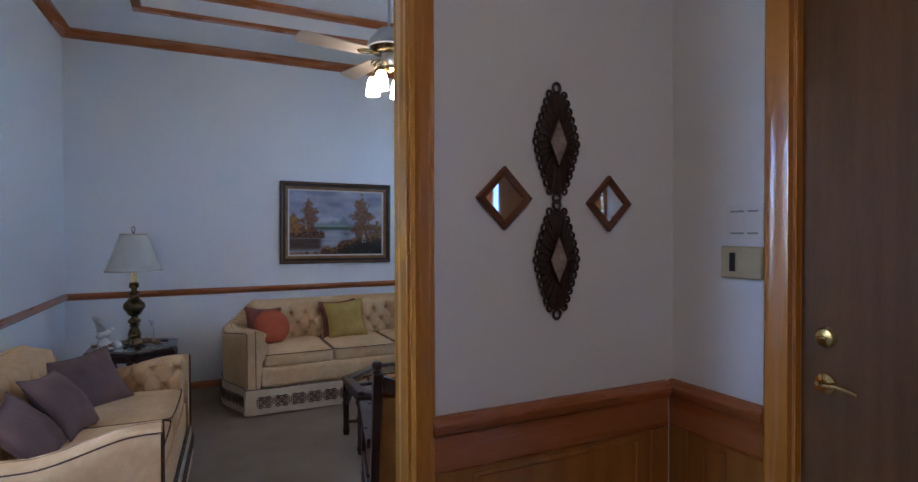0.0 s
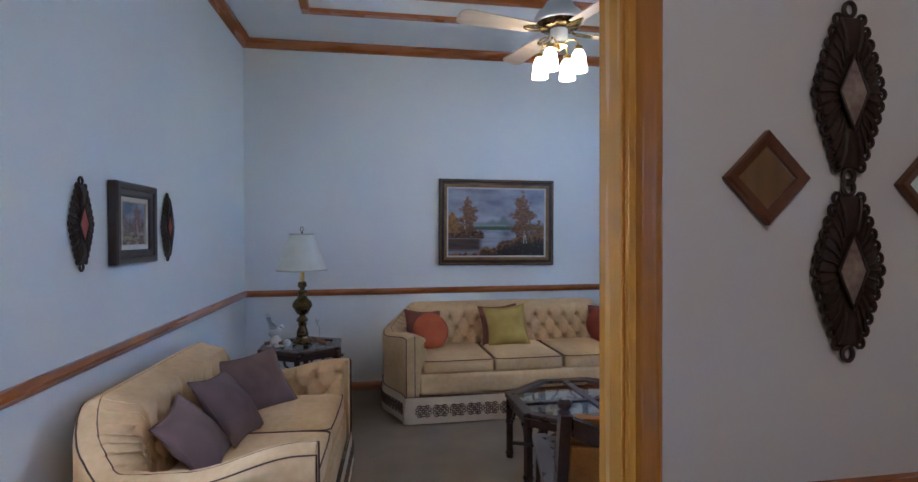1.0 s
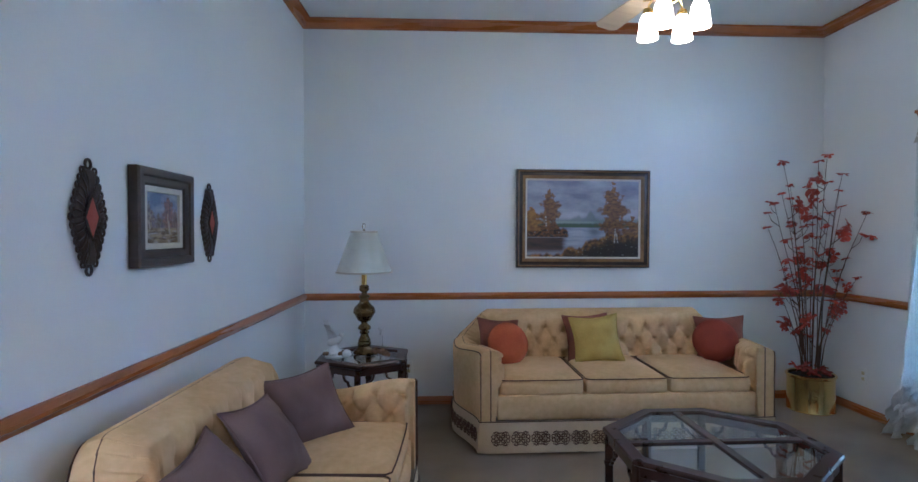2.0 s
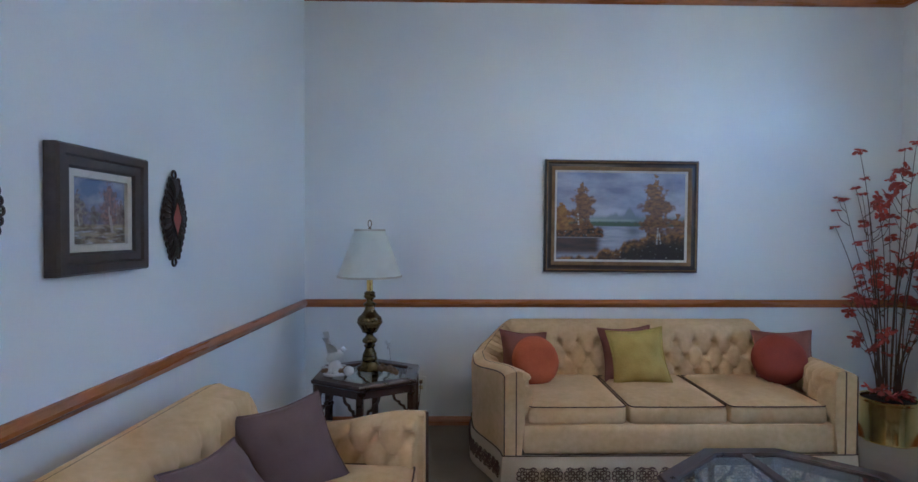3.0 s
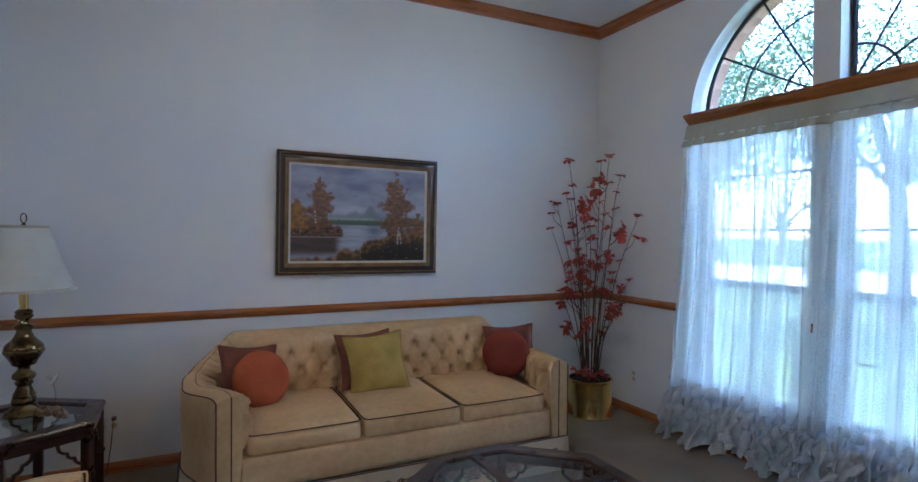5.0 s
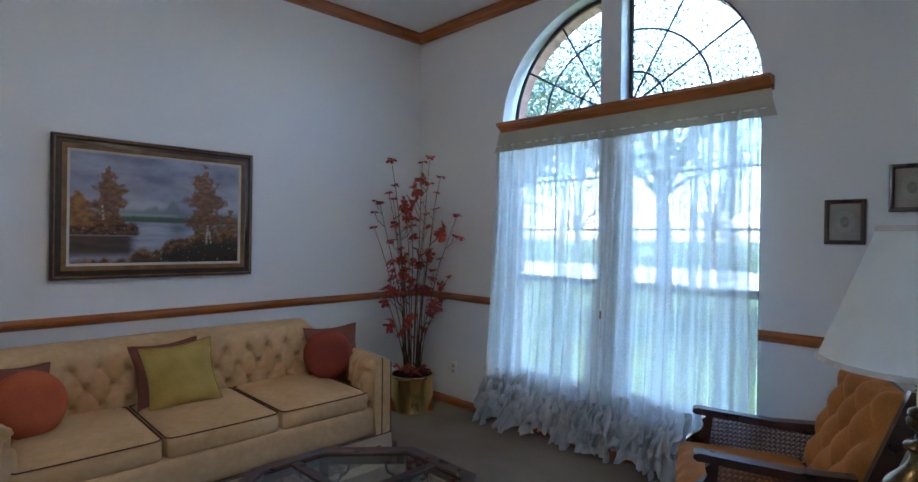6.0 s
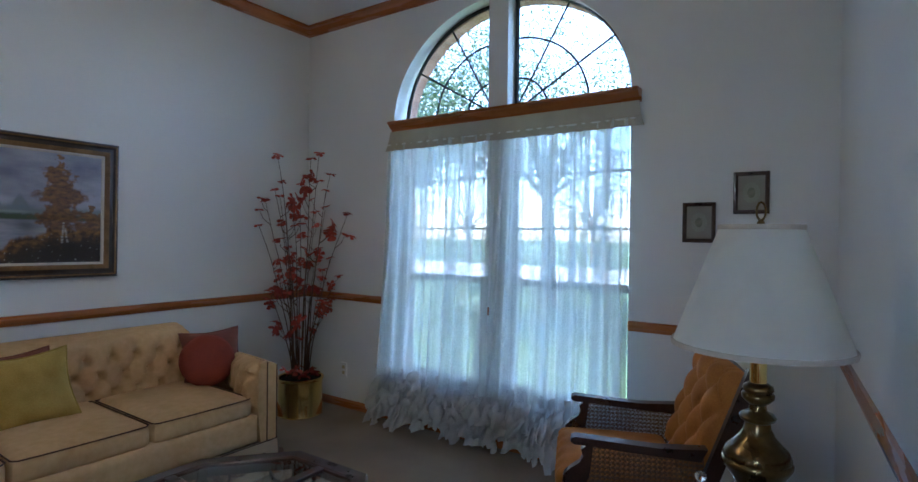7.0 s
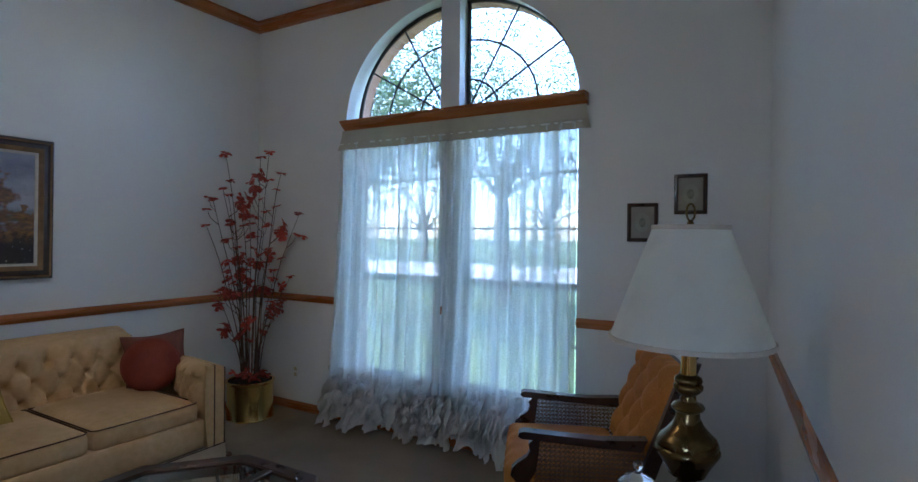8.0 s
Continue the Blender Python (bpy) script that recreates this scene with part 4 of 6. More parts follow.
part("motor_housing", lathe(bmesh.new(), [(0.0, 2.895), (0.06, 2.893), (0.085, 2.880), (0.098, 2.858), (0.104, 2.845), (0.140, 2.815), (0.158, 2.785), (0.162, 2.762), (0.160, 2.752), (0.150, 2.748), (0.0, 2.748)], 40), FAN_WHITE, fan, "grey white domed motor housing", 50)
part("vent_band", lathe(bmesh.new(), [(0.0, 2.750), (0.146, 2.750), (0.128, 2.720), (0.112, 2.710), (0.0, 2.708)], 40), BRONZE, fan, "dark slotted band")
part("switch_housing", lathe(bmesh.new(), [(0.0, 2.71), (0.055, 2.71), (0.058, 2.66), (0.052, 2.63), (0.040, 2.62), (0.0, 2.62)], 28), FAN_WHITE, fan)
part("light_plate", lathe(bmesh.new(), [(0.0, 2.622), (0.036, 2.622), (0.056, 2.606), (0.056, 2.598), (0.030, 2.590), (0.012, 2.580), (0.0, 2.572)], 28), BRASS_BRIGHT, fan, "bright brass light plate", 50)
for k in range(4):
    a = math.radians(192 + 90 * k)
    ca, sa = math.cos(a), math.sin(a)
    m4 = pose(0, 0, 2.70, 0, 0, 192 + 90 * k) @ pose(0, 0, 0, 11, 0, 0)
    bm = bmesh.new()
    outline = []
    for i in range(25):
        q = i / 24
        x = 0.20 + 0.50 * q
        wd = 0.055 + 0.022 * q
        if q > 0.9:
            wd *= math.sqrt(max(0.02, 1 - ((q - 0.9) / 0.1) ** 2 * 0.7))
        outline.append((x, wd))
    poly = [(x, wd) for x, wd in outline] + [(x, -wd) for x, wd in outline[::-1]]
    prism(bm, poly[::-1], -0.004, 0.004)
    bmesh.ops.transform(bm, matrix=m4, verts=bm.verts)
    blade = part("blade", bm, BLADE, fan, "pale wood fan blade", 30)
    bm = bmesh.new()
    for s in (-1, 1):
        tube(bm, [m4 @ Vector(p) for p in ((0.10, 0, 0.0), (0.14, s * 0.025, -0.004), (0.18, s * 0.032, -0.006), (0.23, s * 0.022, -0.008), (0.26, 0, -0.008))], 0.005, 6)
    tube(bm, [m4 @ Vector(p) for p in ((0.09, 0, 0.004), (0.16, 0, -0.004), (0.24, 0, -0.008))], 0.006, 6)
    part("blade_bracket", bm, BRASS, blade, "scrolled brass bracket")
for k in range(4):
    a = math.radians(46 + 90 * k)
    o = Vector((math.cos(a), math.sin(a), 0))
    bm = bmesh.new()
    tube(bm, [o * r + Vector((0, 0, z)) for r, z in ((0.03, 2.612), (0.07, 2.632), (0.105, 2.628), (0.128, 2.600), (0.132, 2.575))], 0.006, 8)
    arm = part("lamp_arm", bm, BRASS_BRIGHT, fan, "curved brass arm")
    c = o * 0.134
    part("socket_cup", lathe(bmesh.new(), [(0.0, 2.582), (0.022, 2.580), (0.028, 2.565), (0.026, 2.552), (0.0, 2.550)], 20, (c.x, c.y, 0)), BRASS, arm)
    prof = [(0.020, 2.556), (0.032, 2.548), (0.044, 2.525), (0.050, 2.490), (0.054, 2.455), (0.059, 2.420), (0.056, 2.420), (0.050, 2.456), (0.046, 2.490), (0.040, 2.522), (0.026, 2.546)]
    part("glass_shade", lathe(bmesh.new(), [(0.92 * r, z) for r, z in prof], 28, (c.x, c.y, 0)), BULB, arm, "lit frosted glass tulip shade", 60)

# ---------------------------------------------------------------- cane chairs


def profile_board(bm, pts, x0, x1):
    """A shaped board: polygon in (y, z) between two x."""
    a, b = [bm.verts.new((x0, y, z)) for y, z in pts], [bm.verts.new((x1, y, z)) for y, z in pts]
    n = len(pts)
    bm.faces.new(a)
    bm.faces.new(b[::-1])
    for i in range(n):
        bm.faces.new((a[i], b[i], b[(i + 1) % n], a[(i + 1) % n]))
    return bm


CANE = surface("cane_weave", (0.12, 0.055, 0.025), (0.20, 0.10, 0.045), 0.5, 20, 200, 0.2)


def cane_chair(m, label):
    root = thing("cane_armchair", m, label, "armchair", "cane armchairs")
    w = 0.285
    lean = 0.36

    def back_y(z):
        return -0.205 - lean * (z - 0.40)
    for s in (-1, 1):
        xo, xi = s * (w + 0.022), s * (w - 0.016)
        x0, x1 = min(xo, xi), max(xo, xi)
        bm = bmesh.new()
        profile_board(bm, [(-0.20, 0.565), (0.05, 0.578), (0.20, 0.590), (0.262, 0.592), (0.276, 0.602), (0.272, 0.616), (0.255, 0.622), (0.10, 0.612), (-0.05, 0.604), (-0.225, 0.612)], x0 - 0.008, x1 + 0.008)
        side = part("arm", bm, DARK_WOOD, root, "dark walnut shaped arm", 30)
        bm = bmesh.new()
        profile_board(bm, [(0.215, 0.590), (0.235, 0.570), (0.228, 0.545), (0.240, 0.520), (0.275, 0.495), (0.300, 0.470), (0.305, 0.440), (0.285, 0.42), (0.285, 0.30), (0.240, 0.30), (0.235, 0.41), (0.205, 0.46), (0.195, 0.52), (0.190, 0.588)], x0, x1)
        part("arm_post", bm, DARK_WOOD, side, "scrolled front post", 30)
        part("side_rail", B(x0 + 0.002, x1 - 0.002, -0.21, 0.24, 0.325, 0.385, 0.004), DARK_WOOD, root)
        part("front_leg", lathe(bmesh.new(), [(0.0, 0.0), (0.014, 0.0), (0.018, 0.04), (0.022, 0.16), (0.026, 0.27), (0.020, 0.285), (0.024, 0.30), (0.0, 0.30)], 14, (s * w, 0.262, 0)), DARK_WOOD, root)
        bm = bmesh.new()
        profile_board(bm, [(-0.225, 0.0), (-0.255, 0.0), (-0.245, 0.20), (-0.222, 0.36), (back_y(0.5) - 0.030, 0.5), (back_y(0.92) - 0.030, 0.915), (back_y(0.92) + 0.030, 0.915), (back_y(0.5) + 0.030, 0.5), (-0.185, 0.36), (-0.205, 0.20)], x0 + 0.004, x1 - 0.002)
        post = part("back_post", bm, DARK_WOOD, root, "", 30)
        part("finial", lathe(bmesh.new(), [(0.012, 0.910), (0.018, 0.918), (0.012, 0.926), (0.020, 0.936), (0.021, 0.946), (0.014, 0.956), (0.0, 0.958)], 16, (s * (w + 0.003), back_y(0.92) - 0.002, 0)), DARK_WOOD, post, "round turned finial")
        # woven cane side panel
        bm = bmesh.new()
        xm = s * (w + 0.003)
        y0, y1, z0, z1 = -0.215, 0.205, 0.386, 0.585
        step = 0.019
        for k in range(int((y1 - y0) / step) + 1):
            y = y0 + k * step
            for e in (0, 0.005):
                box(bm, xm - 0.001, xm + 0.001, y + e - 0.0012, y + e + 0.0012, z0, z1)
        for k in range(int((z1 - z0) / step) + 1):
            z = z0 + k * step
            for e in (0, 0.005):
                box(bm, xm - 0.002, xm + 0.002, y0, y1, z + e - 0.0012, z + e + 0.0012)
        for k in range(-11, 24):
            for d in (1, -1):
                ya = y0 + k * step + 0.002
                pa, pb = (ya, z0), (ya + (z1 - z0), z1)
                if d < 0:
                    pa, pb = (ya, z1), (ya + (z1 - z0), z0)
                t0, t1 = max(0, (y0 - pa[0]) / (pb[0] - pa[0])), min(1, (y1 - pa[0]) / (pb[0] - pa[0]))
                if t1 - t0 < 0.03:
                    continue
                q = [(pa[0] + (pb[0] - pa[0]) * t, pa[1] + (pb[1] - pa[1]) * t) for t in (t0, t1)]
                tube(bm, [(xm + d * 0.0015, y, z) for y, z in q], 0.0016, 4)
        part("cane_panel", bm, CANE, side, "open woven cane panel", 0)
    part("front_rail", B(-w + 0.017, w - 0.017, 0.245, 0.280, 0.325, 0.385, 0.006), DARK_WOOD, root)
    part("rear_rail", B(-w + 0.017, w - 0.017, -0.225, -0.190, 0.325, 0.385, 0.006), DARK_WOOD, root)
    bm = bmesh.new()
    crest = [(-w + 0.02, 0.900), (-w * 0.6, 0.868), (0, 0.880), (w * 0.6, 0.868), (w - 0.02, 0.900)]
    for (xa, za), (xb, zb) in zip(crest, crest[1:]):
        v = [bm.verts.new(p) for x, z in ((xa, za), (xb, zb)) for p in ((x, back_y(0.9) - 0.018, z - 0.055), (x, back_y(0.9) + 0.014, z - 0.055), (x, back_y(0.9) + 0.014, z), (x, back_y(0.9) - 0.018, z))]
        for f in ((0, 1, 5, 4), (1, 2, 6, 5), (2, 3, 7, 6), (3, 0, 4, 7)):
            bm.faces.new([v[i] for i in f])
    bmesh.ops.remove_doubles(bm, verts=bm.verts, dist=1e-5)
    part("crest_rail", bm, DARK_WOOD, root, "scooped dark walnut crest", 50)
    part("back_board", B(-w + 0.018, w - 0.018, -0.012, 0.0, 0.0, 0.42, 0.002, pose(0, back_y(0.42) - 0.012, 0.42, math.degrees(math.atan(lean)), 0, 0)), ORANGE_V, root, "orange velvet outer back")
    # tufted back cushion
    bm = bmesh.new()
    n, mm = 44, 50
    for front in (1, 0):
        rg = []
        for i in range(n + 1):
            r = []
            for j in range(mm + 1):
                u, v = 2 * i / n - 1, j / mm
                x, z = u * (w - 0.020), 0.440 + 0.450 * v
                edge = (1 - abs(u) ** 12) * (1 - abs(2 * v - 1) ** 16)
                q = (z - 0.53) / 0.105
                a, b = x / 0.165 + q / 2 + 0.5, x / 0.165 - q / 2 + 0.5
                puff = 0.046 * (abs(math.sin(math.pi * a)) * abs(math.sin(math.pi * b)) + 0.006) ** 0.5
                d = (0.036 + puff) * edge ** 0.5 if front else 0.0
                r.append((x, back_y(z) + 0.012 + d, z + 0.2 * d))
            rg.append(r)
        rows(bm, rg)
    bmesh.ops.remove_doubles(bm, verts=bm.verts, dist=1e-4)
    part("back_cushion", bm, ORANGE_V, root, "deep-buttoned orange velvet back cushion", 70)
    # channelled seat cushion
    bm = bmesh.new()
    rounded_pad(bm, -w + 0.018, w - 0.018, -0.16, 0.335, 0.365, 0.466, 0.035, 0.02, 24)
    for v in bm.verts:
        g = abs(math.sin(math.pi * v.co.x / 0.105)) ** 0.4
        c = Vector((0, 0.07, 0.42))
        if v.co.z > 0.40 or v.co.y > 0.27:
            v.co = c + (v.co - c) * (0.93 + 0.08 * g)
    part("seat_cushion", bm, ORANGE_V, root, "channelled orange velvet seat cushion", 70)
    return root


cane_chair(pose(2.86, 3.05, 0, 0, 0, 23), "dark walnut cane armchair with buttoned orange velvet near the window")
cane_chair(pose(1.164, 2.746, 0, 0, 0, -12), "dark walnut cane armchair with orange velvet beside the opening")

# ---------------------------------------------------------------- tall artificial plant
RED_PETAL = surface("red_petal", (0.30, 0.034, 0.022), (0.50, 0.082, 0.050), 0.7, 14, 120, 0.2, vary=0.3)
STEM = surface("dark_stem", (0.060, 0.030, 0.020), (0.12, 0.062, 0.040), 0.8, 30, 200, 0.3)
SOIL = surface("dark_moss", (0.012, 0.008, 0.006), (0.04, 0.025, 0.016), 0.95, 30, 160, 0.9)
plant = thing("potted_plant", pose(3.28, 5.78, 0), "tall artificial branches with red flowers in a brass pot", "plant")
part("pot", lathe(bmesh.new(), [(0.0, 0.0), (0.168, 0.0), (0.172, 0.006), (0.168, 0.012), (0.170, 0.265), (0.178, 0.272), (0.180, 0.285), (0.172, 0.290), (0.160, 0.285), (0.158, 0.24), (0.0, 0.24)], 44), BRASS_BRIGHT, plant, "polished brass cylinder pot", 40)
bm = bmesh.new()
lathe(bm, [(0.0, 0.275), (0.05, 0.280), (0.10, 0.272), (0.157, 0.262)], 26)
for v in bm.verts:
    v.co.z += 0.018 * noise.noise((v.co.x * 30, v.co.y * 30, 0))
part("moss", bm, SOIL, plant, "dark moss filling")
rng = random.Random(11)
flower_meshes = []
for k in range(4):
    bm = bmesh.new()
    cnt = 5
    for i in range(cnt):
        a = 2 * math.pi * i / cnt + rng.uniform(-0.2, 0.2)
        ln, wd = rng.uniform(0.036, 0.048), rng.uniform(0.014, 0.019)
        droop = rng.uniform(-0.012, 0.010)
        d, s = Vector((math.cos(a), math.sin(a), 0)), Vector((-math.sin(a), math.cos(a), 0))
        pts = [d * 0.003, d * ln * 0.45 + s * wd * 0.8 + Vector((0, 0, 0.005)), d * ln * 0.85 + s * wd + Vector((0, 0, droop)), d * ln + Vector((0, 0, droop * 1.4)),
               d * ln * 0.85 - s * wd + Vector((0, 0, droop)), d * ln * 0.45 - s * wd * 0.8 + Vector((0, 0, 0.005))]
        mid = bm.verts.new(d * ln * 0.6 + Vector((0, 0, droop * 0.4 - 0.002)))
        vs = [bm.verts.new(p) for p in pts]
        for j in range(6):
            bm.faces.new((vs[j], vs[(j + 1) % 6], mid))
    lathe(bm, [(0.0, 0.006), (0.005, 0.003), (0.004, -0.006), (0.0, -0.008)], 6)
    flower_meshes.append(mesh_of("flower", bm, RED_PETAL, 0))


def flower(parent, p, scale, tilt):
    ob = new("flower", flower_meshes[rng.randrange(4)])
    ob.parent = parent
    ob.matrix_basis = Matrix.Translation(p) @ Euler((rng.uniform(-tilt, tilt), rng.uniform(-tilt, tilt), rng.uniform(0, 6.3))).to_matrix().to_4x4() @ Matrix.Diagonal((scale, scale, scale, 1))


for k in range(21):
    a = 2 * math.pi * k / 21 + rng.uniform(-0.25, 0.25)
    reach = rng.uniform(0.08, 0.36)
    top = rng.uniform(1.45, 1.98) if k % 4 else rng.uniform(0.9, 1.35)
    ox, oy = reach * math.cos(a), reach * math.sin(a)
    ox = min(ox, 0.24)
    oy = min(oy, 0.22)
    path, r = [], []
    for i in range(15):
        q = i / 14
        bend = q ** 1.7
        path.append(Vector((0.06 * math.cos(a) + ox * bend + 0.02 * noise.noise((k * 3.1, q * 3, 0.2)), 0.06 * math.sin(a) + oy * bend + 0.02 * noise.noise((k * 3.1, q * 3, 7.7)), 0.27 + (top - 0.27) * q)))
        r.append(0.0036 * (1 - q) + 0.0016)
    stem = part("stem", tube(bmesh.new(), path, r, 5), STEM, plant, "thin dark branching stem")
    flower(stem, path[-1], rng.uniform(0.8, 1.1), 0.35)
    for j in range(rng.randint(2, 4)):
        i = rng.randint(5, 13)
        b = rng.uniform(0, 6.3)
        ln = rng.uniform(0.06, 0.20)
        p0 = path[i]
        p2 = p0 + Vector((math.cos(b) * ln * 0.7, math.sin(b) * ln * 0.7, ln * 0.9))
        p2.x, p2.y = min(p2.x, 0.27), min(p2.y, 0.26)
        p1 = p0.lerp(p2, 0.5) + Vector((math.cos(b) * 0.015, math.sin(b) * 0.015, -0.01))
        part("twig", tube(bmesh.new(), [p0, p1, p2], [0.003, 0.0022, 0.0015], 4), STEM, stem)
        flower(stem, p2, rng.uniform(0.7, 1.15), 0.5)
        if rng.random() < 0.40:
            for e in range(rng.randint(1, 4)):
                flower(stem, p2 + Vector((rng.uniform(-0.045, 0.045), rng.uniform(-0.045, 0.03), rng.uniform(-0.05, 0.04))), rng.uniform(0.8, 1.2), 1.2)
for k in range(9):
    a = rng.uniform(0, 6.3)
    flower(plant, Vector((0.11 * math.cos(a), 0.11 * math.sin(a), rng.uniform(0.30, 0.36))), rng.uniform(1.0, 1.3), 0.9)

# ---------------------------------------------------------------- pictures and wall ornaments


def moulded_frame(w, h, prof):
    """A mitred picture frame facing -y: profile of (inset, height from the wall)."""
    bm = bmesh.new()
    rings = []
    for d, o in prof:
        a, b = w / 2 - d, h / 2 - d
        rings.append([(-a, -o, -b), (a, -o, -b), (a, -o, b), (-a, -o, b)])
    rows(bm, rings, False, True)
    return bm


def mix(a, b, f):
    f = min(1.0, max(0.0, f))
    return tuple(p + (q - p) * f for p, q in zip(a, b))


def fbm(u, v, seed, octaves=4):
    total, amp, q = 0.0, 0.5, 1.0
    for _ in range(octaves):
        total += amp * noise.noise((u * q, v * q, seed))
        amp, q = amp * 0.55, q * 2.1
    return total


def painted_canvas(owner, w2, h2, nx, nz, colour, label):
    """A stretched canvas whose brush colours come from a function of its width and height fractions."""
    vs, fs, cols = [], [], []
    for j in range(nz + 1):
        for i in range(nx + 1):
            u, v = i / nx, j / nz
            vs.append(((2 * u - 1) * w2, -0.012 - 0.0006 * noise.noise((u * 60, v * 90, 1.0)), (2 * v - 1) * h2))
            cols.append((*colour(u, v), 1.0))
    for j in range(nz):
        for i in range(nx):
            k = j * (nx + 1) + i
            fs.append((k, k + 1, k + nx + 2, k + nx + 1))
    me = bpy.data.meshes.new("painted_canvas")
    me.from_pydata(vs, [], fs)
    at = me.color_attributes.new("brush_colour", 'FLOAT_COLOR', 'POINT')
    at.data.foreach_set("color", [c for q in cols for c in q])
    me.materials.append(CANVAS)
    ob = new("painted_canvas", me)
    ob.parent = owner
    tagged(ob, label)
    part("stretcher", B(-w2 - 0.004, w2 + 0.004, -0.010, -0.002, -h2 - 0.004, h2 + 0.004), LINEN, owner)


CANVAS, ct, cp = nodes_of("oil_on_canvas")
ca = ct.nodes.new("ShaderNodeVertexColor")
ca.layer_name = "brush_colour"
cn = ct.nodes.new("ShaderNodeTexNoise")
cn.inputs["Scale"].default_value, cn.inputs["Detail"].default_value = 140, 4
cb = ct.nodes.new("ShaderNodeBump")
cb.inputs["Strength"].default_value, cb.inputs["Distance"].default_value = 0.35, 0.001
ct.links.new(cn.outputs[0], cb.inputs["Height"])
ct.links.new(cb.outputs[0], cp.inputs["Normal"])
ct.links.new(ca.outputs[0], cp.inputs["Base Color"])
cp.inputs["Roughness"].default_value = 0.45
GOLD, AMBER, UMBER, DEEP = (0.34, 0.17, 0.035), (0.20, 0.088, 0.026), (0.085, 0.042, 0.020), (0.030, 0.019, 0.014)


def leafy(u, v, cu, lo, hi, half, seed):
    """How much of a feathery tree covers this spot: 0 to 1."""
    f = (v - lo) / (hi - lo)
    if f < -0.1 or f > 1.15:
        return 0.0
    f = min(1.0, max(0.0, f))
    wide = half * (0.72 + 0.42 * math.sin(2.6 * f + 0.2)) * (1 - f ** 5) * (1 + 0.28 * math.sin(f * 19 + seed))
    d = abs(u - cu + 0.010 * math.sin(f * 9)) + 0.11 * half / 0.1 * fbm(u * 26, v * 18, seed) * 0.9
    return 1 - smoothstep(wide * 0.62, wide * 1.08 + 0.004, d)


